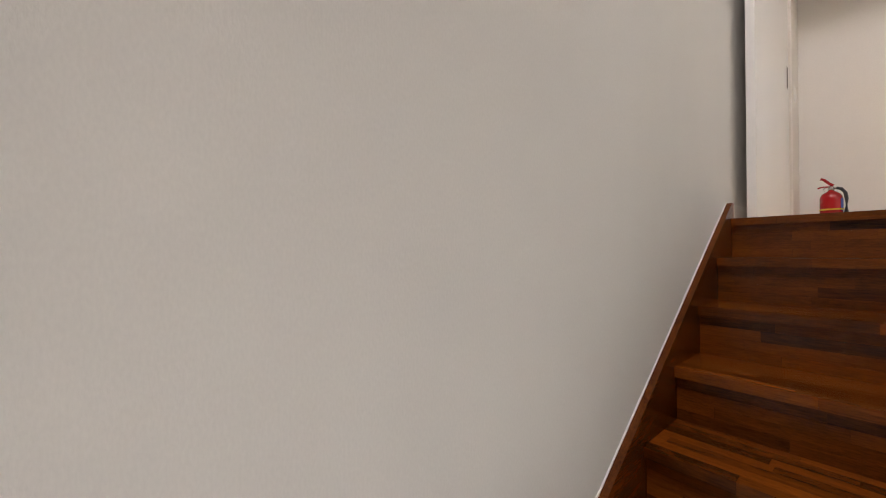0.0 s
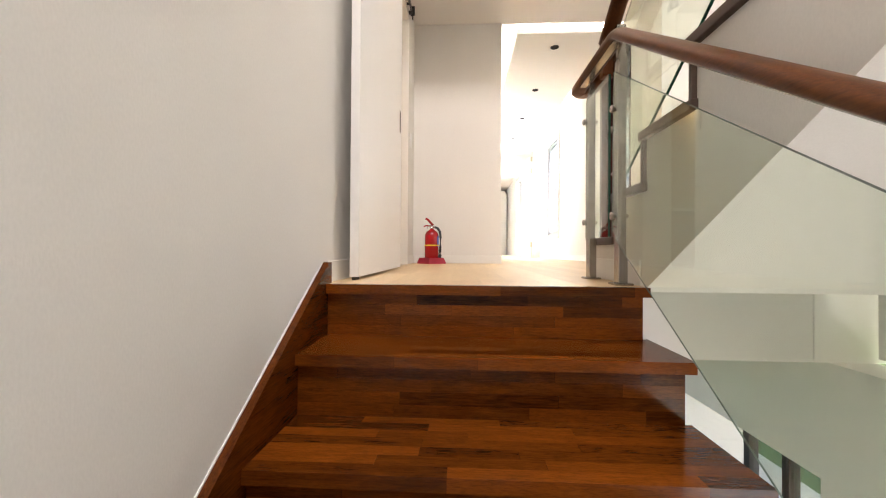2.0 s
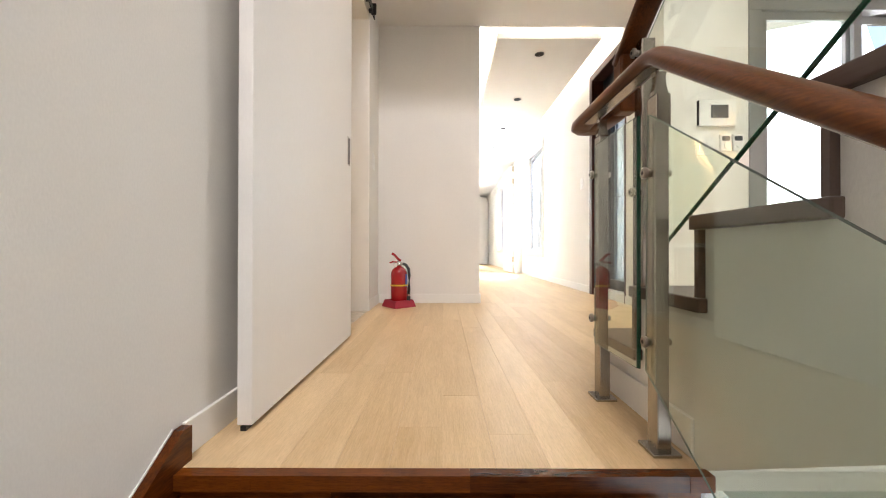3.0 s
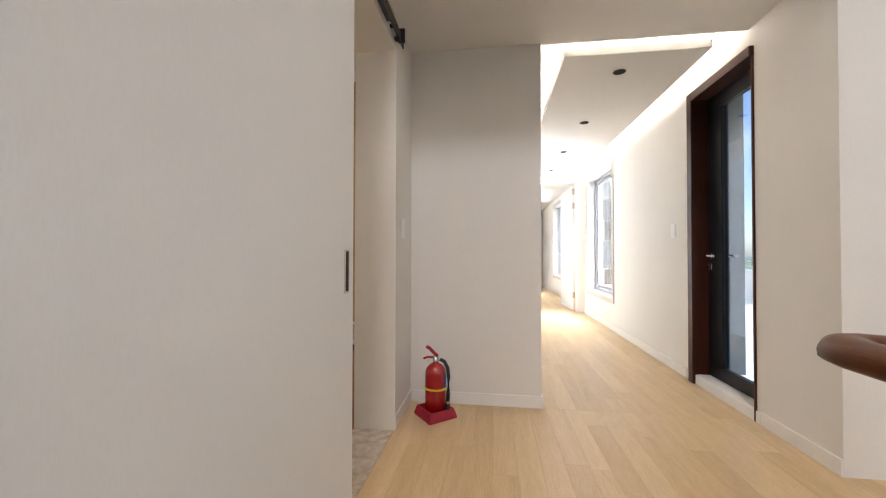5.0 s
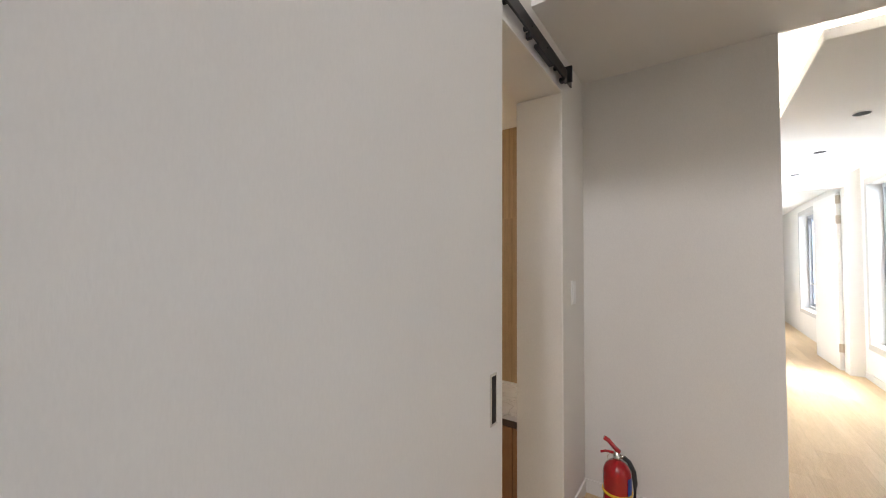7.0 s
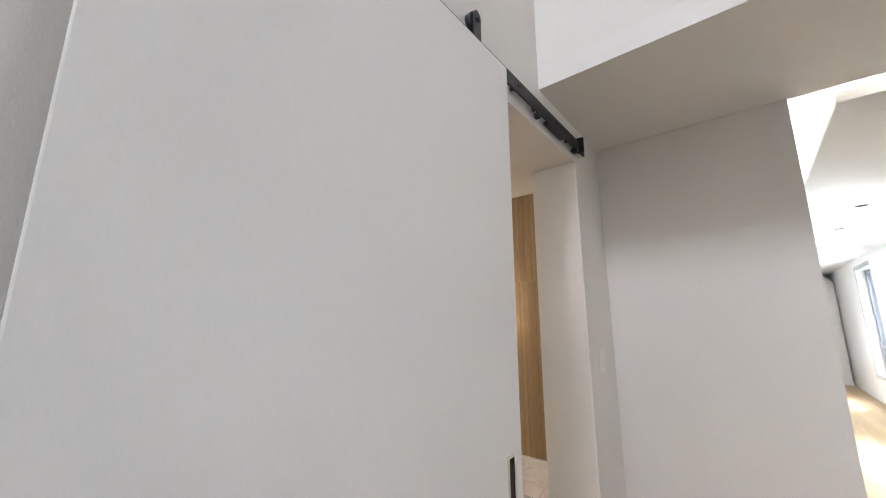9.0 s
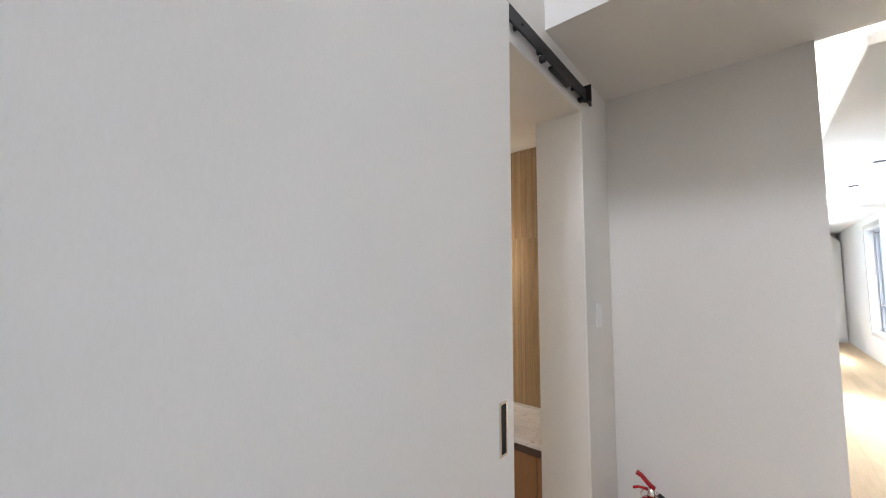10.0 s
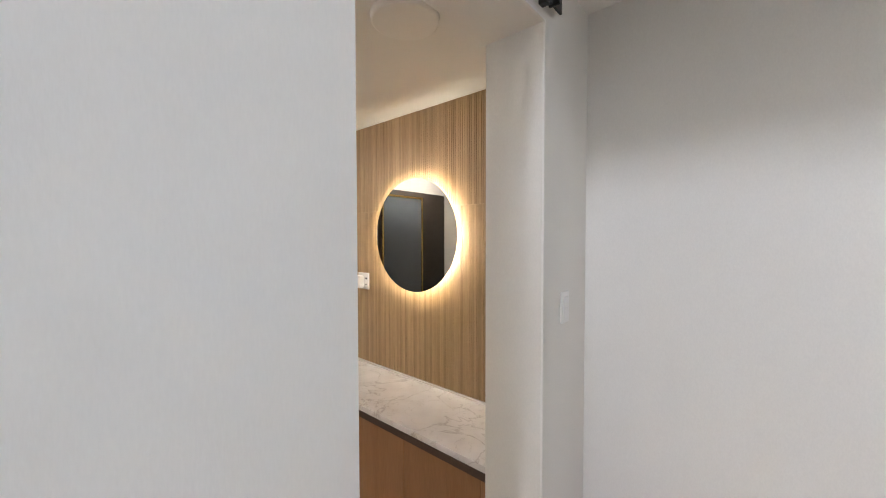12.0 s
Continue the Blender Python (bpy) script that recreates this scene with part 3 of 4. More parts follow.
# ---- fire extinguisher on its red stand ----
EX, EY = 0.196, 2.104
ext = thing("fire_extinguisher", (EX, EY, 0.04), "red fire extinguisher with a yellow band and black hose", "fire extinguisher")
bm = bmesh.new()
R = 0.064
lathe(bm, (EX, EY, 0.022), [(R - 0.006, 0), (R, 0.008), (R, 0.225), (R - 0.003, 0.245), (R - 0.012, 0.264), (R - 0.028, 0.279), (0.020, 0.285), (0.018, 0.292)])
part("cylinder", bm, RED, ext, smooth=True)
bm = bmesh.new()
lathe(bm, (EX, EY, 0.138 + 0.022), [(R + 0.0035, 0), (R + 0.0045, 0.002), (R + 0.0045, 0.009), (R + 0.0035, 0.011)])
part("band", bm, YELLOW, ext, "yellow plastic band", smooth=True)
bm = bmesh.new()
lathe(bm, (EX, EY, 0.314), [(0.019, 0), (0.019, 0.016), (0.014, 0.020), (0.014, 0.040)], 18)
rbox(bm, EX - 0.040, EY - 0.008, 0.336, EX + 0.014, EY + 0.008, 0.348, bevel=0.002)
cyl(bm, (EX + 0.010, EY, 0.334), (EX + 0.034, EY - 0.004, 0.330), 0.009, n=12)
part("valve", bm, CHROME, ext, "dull chrome valve head", smooth=True)
bm = bmesh.new()
tube(bm, [(EX + 0.012, EY, 0.352), (EX - 0.012, EY - 0.006, 0.372), (EX - 0.036, EY - 0.012, 0.400), (EX - 0.056, EY - 0.016, 0.410)], 0.0135, 12, 0.75)
part("lever", bm, RED, ext, "red squeeze lever", smooth=True)
bm = bmesh.new()
tube(bm, [(EX - 0.014, EY - 0.004, 0.344), (EX - 0.050, EY - 0.012, 0.345), (EX - 0.072, EY - 0.016, 0.336)], 0.006, 8)
part("lower_grip", bm, RED, ext, smooth=True)
bm = bmesh.new()
tube(bm, [(EX - 0.030, EY - 0.02, 0.345), (EX - 0.040, EY - 0.024, 0.325), (EX - 0.034, EY - 0.024, 0.308)], 0.0022, 6)
part("safety_pin", bm, CHROME, ext)
bm = bmesh.new()
tube(bm, [(EX + 0.030, EY - 0.004, 0.331), (EX + 0.054, EY - 0.012, 0.322), (EX + 0.075, EY - 0.022, 0.290), (EX + 0.082, EY - 0.030, 0.240), (EX + 0.080, EY - 0.034, 0.150), (EX + 0.077, EY - 0.036, 0.070)], 0.0110, 12)
hose = part("hose", bm, RUBBER, ext, "black rubber hose", smooth=True)
bm = bmesh.new()
tube(bm, [(EX + 0.0785, EY - 0.035, 0.100), (EX + 0.0778, EY - 0.0355, 0.085)], 0.0120, 12)
part("ferrule", bm, CHROME, hose)
bm = bmesh.new()
tube(bm, [(EX + 0.0778, EY - 0.0355, 0.082), (EX + 0.076, EY - 0.036, 0.048)], 0.0140, 12)
part("nozzle", bm, RUBBER, hose)
bm = bmesh.new()
n = 8
vs = []
for zz in (0.155, 0.250):
    vs.append([bm.verts.new((EX + (R + 0.0012) * math.cos(a), EY + (R + 0.0012) * math.sin(a), zz)) for a in [radians(-36 + 30 * i / n) for i in range(n + 1)]])
for i in range(n):
    bm.faces.new((vs[0][i], vs[0][i + 1], vs[1][i + 1], vs[1][i]))
part("label", bm, BLUELABEL, ext, "blue printed label", smooth=True)

stand = thing("extinguisher_stand", (EX, EY, 0), "dull red plastic stand under the fire extinguisher", "stand")
bm = bmesh.new()
turn = radians(40)


def ring4(h, z):
    return [bm.verts.new((EX + h * math.cos(turn + math.pi / 4 + i * math.pi / 2), EY - 0.012 + h * math.sin(turn + math.pi / 4 + i * math.pi / 2), z)) for i in range(4)]


rings = [ring4(0.132, 0.0), ring4(0.132, 0.010), ring4(0.112, 0.054), ring4(0.103, 0.054), ring4(0.098, 0.021)]
for a, b in zip(rings, rings[1:]):
    for i in range(4):
        bm.faces.new((a[i], a[(i + 1) % 4], b[(i + 1) % 4], b[i]))
bm.faces.new(rings[0][::-1])
bm.faces.new(rings[-1])
part("base", bm, REDBASE, stand)


# ---- switches and controls ----
def switch(at, facing, w, h, keys, label):
    """A wall switch plate; facing 'x+', 'x-' or 'y-'."""
    ob = thing("light_switch", at, label, "light switch")
    x, y, z = at

    def b(u0, v0, d0, u1, v1, d1):
        if facing == "x+":
            return (x + d0, y + u0, z + v0, x + d1, y + u1, z + v1)
        if facing == "x-":
            return (x - d1, y + u0, z + v0, x - d0, y + u1, z + v1)
        return (x + u0, y - d1, z + v0, x + u1, y - d0, z + v1)
    boxpart("plate", PLATE, ob, b(-w / 2, -h / 2, 0, w / 2, h / 2, 0.007), bevel=0.002)
    cols, rows = keys
    kw, kh = (w - 0.022) / cols, (h - 0.036) / rows
    for i in range(cols):
        for j in range(rows):
            u, v = -w / 2 + 0.011 + i * kw, -h / 2 + 0.018 + j * kh
            boxpart("rocker", PLATE, ob, b(u + 0.001, v + 0.001, 0.0072, u + kw - 0.001, v + kh - 0.001, 0.0105), bevel=0.001)
    return ob


switch((0.0, 2.065, 1.115), "x+", 0.070, 0.118, (1, 2), "white two-key light switch on the white wall")
switch((RX, 3.22, 1.160), "x-", 0.070, 0.118, (1, 2), "white light switch on the corridor wall")
switch((2.328, 1.75, 1.143), "y-", 0.125, 0.125, (2, 3), "white six-key light switch below the intercom")

icom = thing("intercom", (2.39, 1.75, 1.366), "white wall intercom with a small dark screen", "intercom")
boxpart("housing", PLATE, icom, (2.268, 1.722, 1.277, 2.518, 1.750, 1.455), bevel=0.005)
boxpart("screen", SCREEN, icom, (2.345, 1.7205, 1.330, 2.462, 1.7225, 1.418))
# black strip standing in for the shadow along the intercom's left side
boxpart("side_shade", BLACK, icom, (2.2655, 1.724, 1.282, 2.2678, 1.7495, 1.450))
for i, tx in enumerate((2.457, 2.541)):
    th = thing("thermostat", (tx, 1.75, 1.168), "white room thermostat with a small display and dial", "thermostat", "thermostats under the intercom")
    boxpart("housing", PLATE, th, (tx - 0.036, 1.735, 1.112, tx + 0.036, 1.750, 1.224), bevel=0.003)
    boxpart("display", SCREEN, th, (tx - 0.026, 1.7335, 1.180, tx + 0.026, 1.7355, 1.212))
    bm = bmesh.new()
    cyl(bm, (tx, 1.727, 1.147), (tx, 1.7345, 1.147), 0.016, n=20)
    part("dial", bm, PLATE, th)
sock = thing("wall_socket", (2.33, 1.75, 0.33), "white socket low on the wall", "socket")
boxpart("plate", PLATE, sock, (2.295, 1.741, 0.275, 2.365, 1.750, 0.390), bevel=0.002)
boxpart("face", SCREEN, sock, (2.313, 1.7395, 0.315, 2.347, 1.7405, 0.350))


# ---- downlights ----
def downlight(x, y, z, label="dark recessed downlight in the white ceiling panel"):
    ob = thing("downlight", (x, y, z), label, "downlight", "ceiling downlights")
    bm = bmesh.new()
    n = 24
    rs = ((0.040, -0.003), (0.044, -0.001), (0.040, 0.0), (0.036, -0.003))
    loops = [[bm.verts.new((x + r * math.cos(2 * math.pi * i / n), y + r * math.sin(2 * math.pi * i / n), z + h)) for i in range(n)] for r, h in rs]
    for a, b in zip(loops, loops[1:] + loops[:1]):
        for i in range(n):
            bm.faces.new((a[i], a[(i + 1) % n], b[(i + 1) % n], b[i]))
    part("ring", bm, BLACK, ob, smooth=True)
    bm = bmesh.new()
    cyl(bm, (x, y, z - 0.0028), (x, y, z - 0.001), 0.0365, n=24)
    part("cone", bm, LAMPDARK, ob)
    return ob


for y in (2.655, 3.67, 4.71, 5.75):
    downlight(1.43, y, 2.262)


# ---- windows ----
def tall_window(name, y0, y1, z0, z1, label, leaves=2):
    """A tall two-sash window in the corridor's outer wall, with a wide casing."""
    ob = tagged(new(name), label, "window", kind="structure")
    ob.matrix_basis = Matrix.Translation((RX, y0, z0))
    bm = bmesh.new()
    c = 0.062
    for d in ((y0 - c, z0 - c, y1 + c, z0), (y0 - c, z1, y1 + c, z1 + c), (y0 - c, z0, y0, z1), (y1, z0, y1 + c, z1)):
        rbox(bm, RX - 0.014, d[0], d[1], RX - 0.0005, d[2], d[3], bevel=0.002)
    part("casing", bm, CASING, ob)
    bm = bmesh.new()
    t = 0.010
    for d in ((y0, z0, y1, z0 + t), (y0, z1 - t, y1, z1), (y0, z0 + t, y0 + t, z1 - t), (y1 - t, z0 + t, y1, z1 - t)):
        rbox(bm, RX - 0.012, d[0] + 0.0006, d[1] + 0.0006, RX + 0.10, d[2] - 0.0006, d[3] - 0.0006)
    part("reveal", bm, CASING, ob)
    bm = bmesh.new()
    f = 0.045
    for d in ((y0 + t, z0 + t, y1 - t, z0 + t + f), (y0 + t, z1 - t - f, y1 - t, z1 - t), (y0 + t, z0 + t + f, y0 + t + f, z1 - t - f), (y1 - t - f, z0 + t + f, y1 - t, z1 - t - f)):
        rbox(bm, RX + 0.101, d[0], d[1], RX + 0.165, d[2], d[3], bevel=0.002)
    part("frame", bm, GREYFRAME, ob)
    ym = y0 + (y1 - y0) * 0.62
    pair = ((y0 + t + f, ym + 0.03, RX + 0.118), (ym - 0.03, y1 - t - f, RX + 0.142))
    for a, b, x in pair if leaves == 2 else ((y0 + t + f, y1 - t - f, RX + 0.125),):
        bm = bmesh.new()
        g = 0.042
        lo, hi = z0 + t + f, z1 - t - f
        for d in ((a, lo, b, lo + g), (a, hi - g, b, hi), (a, lo + g, a + g, hi - g), (b - g, lo + g, b, hi - g)):
            rbox(bm, x, d[0] + 0.0006, d[1] + 0.0006, x + 0.020, d[2] - 0.0006, d[3] - 0.0006, bevel=0.0015)
        sash = part("sash", bm, BLUEGREY, ob)
        p = boxpart("pane", PANE, sash, (x + 0.007, a + g - 0.002, lo + g - 0.002, x + 0.012, b - g + 0.002, hi - g + 0.002))
        p.visible_shadow = False
    if leaves == 1:
        return ob
    bm = bmesh.new()
    rbox(bm, RX + 0.098, ym - 0.012, (z0 + z1) / 2 - 0.11, RX + 0.117, ym + 0.010, (z0 + z1) / 2 + 0.02, bevel=0.003)
    part("latch", bm, CHROME, ob)
    return ob


tall_window("window_1", *W1, "tall pale-cased window with one blue-grey sash", 1)
tall_window("window_2", *W2, "tall blue-grey sash window of the far room")

# terrace window beside the control wall
tw = tagged(new("window_3"), "grey framed sliding terrace window", "window", kind="structure")
tw.matrix_basis = Matrix.Translation((SD[0], 1.75, 0))


def yframe(bm, x0, x1, z0, z1, w, ya, yb):
    for d in ((x0, z0, x1, z0 + w), (x0, z1 - w, x1, z1), (x0, z0 + w, x0 + w, z1 - w), (x1 - w, z0 + w, x1, z1 - w)):
        rbox(bm, d[0] + 0.0005, ya, d[1] + 0.0005, d[2] - 0.0005, yb, d[3] - 0.0005, bevel=0.002)


bm = bmesh.new()
yframe(bm, SD[0], SD[1], 0.0, SD[2], 0.085, 1.742, 1.86)
part("frame", bm, TERRACEFRAME, tw)
xm = (SD[0] + SD[1]) / 2
for a, b, y in ((SD[0] + 0.086, xm - 0.05, 1.765), (xm - 0.12, SD[1] - 0.086, 1.81)):
    bm = bmesh.new()
    yframe(bm, a, b, 0.086, SD[2] - 0.086, 0.055, y, y + 0.03)
    sash = part("sash", bm, TERRACEFRAME, tw)
    p = boxpart("pane", PANE, sash, (a + 0.053, y + 0.012, 0.139, b - 0.053, y + 0.018, SD[2] - 0.139))
    p.visible_shadow = False
boxpart("handle", BLUEGREY, tw, (xm - 0.125, 1.755, 0.95, xm - 0.095, 1.764, 1.15), bevel=0.003)

# garden windows of the lower storey; the first two, along LWA, are unseen additions
for j, (a, b) in enumerate(((-2.9, -1.63), (-1.63, -0.35), (0.53, 0.815), (0.815, 1.085), (1.085, 2.35), (2.35, 3.6))):
    ob = tagged(new("window_%d" % (4 + j)), "dark framed full-height garden window", "window", kind="structure")
    ob.matrix_basis = Matrix.Translation((2.2, a, LWZ[0]))
    f = 0.022
    bm = bmesh.new()
    for d in ((a, LWZ[0], b, LWZ[0] + f), (a, LWZ[1] - f, b, LWZ[1]), (a, LWZ[0] + f, a + f, LWZ[1] - f), (b - f, LWZ[0] + f, b, LWZ[1] - f)):
        rbox(bm, 2.19, d[0] + 0.0005, d[1] + 0.0005, 2.25, d[2] - 0.0005, d[3] - 0.0005)
    part("frame", bm, BLACK, ob)
    p = boxpart("pane", PANE, ob, (2.216, a + f - 0.002, LWZ[0] + f - 0.002, 2.222, b - f + 0.002, LWZ[1] - f + 0.002))
    p.visible_shadow = False

# ---- entrance door ----
ent = tagged(new("door_1"), "black entrance door with a tall glass pane in a dark red wood frame", "door", kind="structure")
ent.matrix_basis = Matrix.Translation((RX, FD[0], 0))
bm = bmesh.new()
rbox(bm, RX - 0.009, FD[0] - 0.004, 0.0, RX + 0.15, FD[0] + 0.012, FD[3] - 0.012, bevel=0.003)
for d in ((FD[1] - 0.012, 0.0, FD[1] + 0.05, FD[3] + 0.05), (FD[0] - 0.006, FD[3] - 0.0118, FD[1] - 0.0122, FD[3] + 0.05)):
    rbox(bm, RX - 0.028, d[0], d[1], RX + 0.15, d[2], d[3], bevel=0.003)
part("frame", bm, DARKWOOD, ent, "dark red-brown varnished frame")
a, b, lo, hi = FD[0] + 0.014, FD[1] - 0.014, FD[2] + 0.004, FD[3] - 0.016
bm = bmesh.new()
st = 0.165
for d in ((a, lo, b, lo + 0.09), (a, hi - 0.10, b, hi), (a, lo + 0.09, a + 0.06, hi - 0.10), (b - st, lo + 0.09, b, hi - 0.10)):
    rbox(bm, RX + 0.085, d[0] + 0.0004, d[1] + 0.0004, RX + 0.130, d[2] - 0.0004, d[3] - 0.0004, bevel=0.002)
leaf = part("leaf", bm, BLACKDOOR, ent, "black leaf")
p = boxpart("pane", DOORPANE, leaf, (RX + 0.101, a + 0.058, lo + 0.088, RX + 0.109, b - st + 0.002, hi - 0.098))
p.visible_shadow = False
for x, sgn, name in ((RX + 0.085, -1, "handle"), (RX + 0.130, 1, "outer_handle")):
    bm = bmesh.new()
    hy, hz = b - 0.040, 0.955
    cyl(bm, (x, hy, hz), (x + sgn * 0.010, hy, hz), 0.022, n=20)
    tube(bm, [(x + sgn * 0.006, hy, hz), (x + sgn * 0.045, hy, hz), (x + sgn * 0.055, hy - 0.012, hz), (x + sgn * 0.056, hy - 0.125, hz - 0.003)], 0.0085, 12)
    part(name, bm, CHROME, leaf, smooth=True)
bm = bmesh.new()
rbox(bm, RX + 0.077, b - 0.058, 0.845, RX + 0.0848, b - 0.024, 0.900, bevel=0.006)
cyl(bm, (RX + 0.053, b - 0.041, 0.872), (RX + 0.077, b - 0.041, 0.872), 0.010, n=14)
part("lock", bm, CHROME, leaf)

# ---- open white door of the far room ----
far = thing("room_door", (1.93, 6.40, 0.01), "plain white room door standing open by the far doorway", "door")
bm = bmesh.new()
rbox(bm, -0.018, 0.0, 0.0, 0.018, 0.86, 2.10, bevel=0.002)
lf = part("leaf", bm, TRIM, None)
m = pose(1.898, 6.386, 0.01, 0, 0, 2.5)
lf.parent = far
lf.matrix_parent_inverse = far.matrix_basis.inverted()
lf.matrix_basis = m
HINGE = material("beige_hinge_plate", (0.50, 0.43, 0.34), 0.4, 0.4)
for z in (0.22, 1.74, 1.98):
    bm = bmesh.new()
    rbox(bm, 1.872, 6.374, z, 1.9165, 6.3815, z + 0.10, bevel=0.001)
    cyl(bm, (1.898, 6.372, z), (1.898, 6.372, z + 0.10), 0.007, n=10)
    part("hinge", bm, HINGE, far)
bm = bmesh.new()
cyl(bm, (1.842, 7.20, 0.98), (1.822, 7.20, 0.98), 0.022, n=16)
tube(bm, [(1.832, 7.20, 0.98), (1.797, 7.20, 0.98), (1.790, 7.19, 0.98), (1.794, 7.09, 0.98)], 0.008, 10)
part("handle", bm, CHROME, far, smooth=True)

cab = thing("far_cabinet", (1.6, 11.6, 0), "tall cream cupboard with a rounded top in the far room", "cupboard")
bm = bmesh.new()
arc = [(1.25, 0.0), (2.02, 0.0), (2.02, 2.05)] + [(1.635 + 0.385 * math.cos(radians(10 * i)), 2.05 + 0.20 * math.sin(radians(10 * i))) for i in range(1, 18)] + [(1.25, 2.05)]
prism(bm, arc, 1, 11.40, 11.98)
part("body", bm, TRIM, cab)
for z0, z1 in ((0.08, 1.16), (1.19, 2.03)):
    for x0, x1 in ((1.27, 1.63), (1.64, 2.00)):
        boxpart("door", TRIM, cab, (x0, 11.38, z0, x1, 11.3995, z1), bevel=0.003)


# ---- railing of the stairs ----
rail = thing("stair_railing", (1.0, 0.1, 0), "glass stair railing with steel posts and a varnished wooden handrail", "railing")
GX = 0.9835


def post(x, y, z0, z1, holes):
    bm = bmesh.new()
    rbox(bm, x - 0.0155, y - 0.019, z0, x + 0.0155, y + 0.019, z1 - 0.05, bevel=0.003)
    pts = [(x - 0.0155, z1 - 0.0502), (x + 0.0155, z1 - 0.0502), (x + 0.0150, z1 - 0.042), (x + 0.0105, z1 - 0.026), (x + 0.0100, z1 - 0.008), (x + 0.0140, z1), (x - 0.0140, z1), (x - 0.0100, z1 - 0.008), (x - 0.0105, z1 - 0.026), (x - 0.0150, z1 - 0.042)]
    b2 = bmesh.new()
    prism(b2, pts, 1, y - 0.008, y + 0.008)
    p = part("post", bm, STEEL, rail)
    part("neck", b2, STEEL, p)
    boxpart("foot_plate", STEEL, p, (x - 0.030, y - 0.032, z0 + 0.0002, x + 0.030, y + 0.032, z0 + 0.008), bevel=0.002)
    for z in holes:
        fixing(x - 0.0152, y, z, p)
    return p


def fixing(x, y, z, parent):
    """A glass clamp: a dished disc before the glass, its stem, and a cap behind the post."""
    bm = bmesh.new()
    cyl(bm, (x - 0.021, y, z), (x - 0.0185, y, z), 0.0095, 0.0125, n=20)
    cyl(bm, (x - 0.0185, y, z), (x - 0.0135, y, z), 0.0125, n=20)
    cyl(bm, (x - 0.0135, y, z), (x, y, z), 0.008, n=14)
    clamp = part("glass_clamp", bm, NICKEL, parent, "dull nickel glass clamp", smooth=True)
    bm = bmesh.new()
    cyl(bm, (x - 0.0222, y, z), (x - 0.0212, y, z), 0.0045, n=6)
    part("screw", bm, BLACK, clamp)
    bm = bmesh.new()
    cyl(bm, (x + 0.031, y, z), (x + 0.043, y, z), 0.011, 0.008, n=16)
    part("bolt_cap", bm, NICKEL, parent, smooth=True)


PX = 1.008
post(PX, 0.056, 0.0, 0.818, (0.60, 0.235))
post(PX, 0.340, 0.0, 0.818, (0.655, 0.235))


def glass_panel(outline, x, parent, label=""):
    bm = bmesh.new()
    prism(bm, outline, 0, x - 0.004, x + 0.004)
    g = part("glass_panel", bm, GLASS, parent, label)
    g.data.materials.append(GLASSRIM)
    for f in g.data.polygons:
        f.material_index = 0 if abs(f.normal.x) > 0.9 else 1
    g.visible_shadow = False
    return g


def edge_strip(parent, p0, p1, x):
    bm = bmesh.new()
    tube(bm, [(x, p0[0], p0[1]), (x, p1[0], p1[1])], 0.0042, 8)
    return part("glass_edge", bm, GREENEDGE, parent, "deep green polished glass edge")


glass_panel([(0.095, 0.165), (0.326, 0.165), (0.326, 0.738), (0.095, 0.738)], GX, rail)
edge_strip(rail, (0.093, 0.166), (0.093, 0.737), GX)
glass_panel([(0.050, 0.725), (-1.42, 0.725 - 0.68 * 1.47), (-1.42, -0.838), (-0.16, 0.02), (0.060, 0.172)], GX, rail)
post(PX, -0.775, -3 * RISE, 0.247, (0.042, -0.286))
post(PX, -1.56, -6 * RISE, -0.313, (-0.51, -0.82))
bm = bmesh.new()
hx, hz = 0.984, 0.838
lower_run = [(hx, -2.4, 0.732 - 0.713 * 2.27), (hx, -1.2, 0.732 - 0.713 * 1.07), (hx, -0.13, 0.732), (hx, -0.005, 0.821), (hx, 0.012, 0.831), (hx, 0.030, 0.836), (hx, 0.048, hz)]
turn_run = [(hx, 0.17, hz), (hx, 0.38, hz), (hx + 0.001, 0.437, hz), (hx + 0.008, 0.465, hz), (hx + 0.022, 0.481, hz), (hx + 0.040, 0.483, hz), (hx + 0.056, 0.475, hz), (hx + 0.064, 0.451, hz), (hx + 0.066, 0.39, hz), (hx + 0.066, 0.31, hz)]
sweep(bm, lower_run + turn_run)
hr = part("handrail", bm, RAILWOOD, rail, "moulded varnished red-brown handrail", smooth=True)
bm = bmesh.new()
strip_profile = [(-0.014, -0.0195), (0.014, -0.0195), (0.014, -0.0152), (-0.014, -0.0152)]
sweep(bm, lower_run + turn_run[:2], strip_profile)
part("steel_strip", bm, STEEL, hr, "flat steel strip under the handrail")

rail2 = thing("upper_stair_railing", (1.08, 0.3, 0.1), "glass railing with a wooden handrail on the upper flight", "railing")
RX2 = 1.128
ux = hx + 0.066
boxpart("newel_block", RAILWOOD, rail2, (ux - 0.024, 0.262, 0.8155, ux + 0.024, 0.310, 0.975), bevel=0.006)
bm = bmesh.new()
sweep(bm, [(ux, 0.300, 0.962), (ux, 0.26, 0.990), (ux, -0.5, 0.990 + 0.715 * 0.76), (ux + 0.02, -2.6, 0.990 + 0.715 * 2.86)])
part("handrail", bm, RAILWOOD, rail2, smooth=True)
SL2 = 0.728
glass_panel([(0.30, 0.38), (-2.5, 0.38 + SL2 * 2.8), (-2.5, 1.10 + SL2 * 2.6), (0.30, 1.02)], RX2 - 0.012, rail2)
edge_strip(rail2, (0.30, 0.379), (-2.5, 0.379 + SL2 * 2.8), RX2 - 0.012)
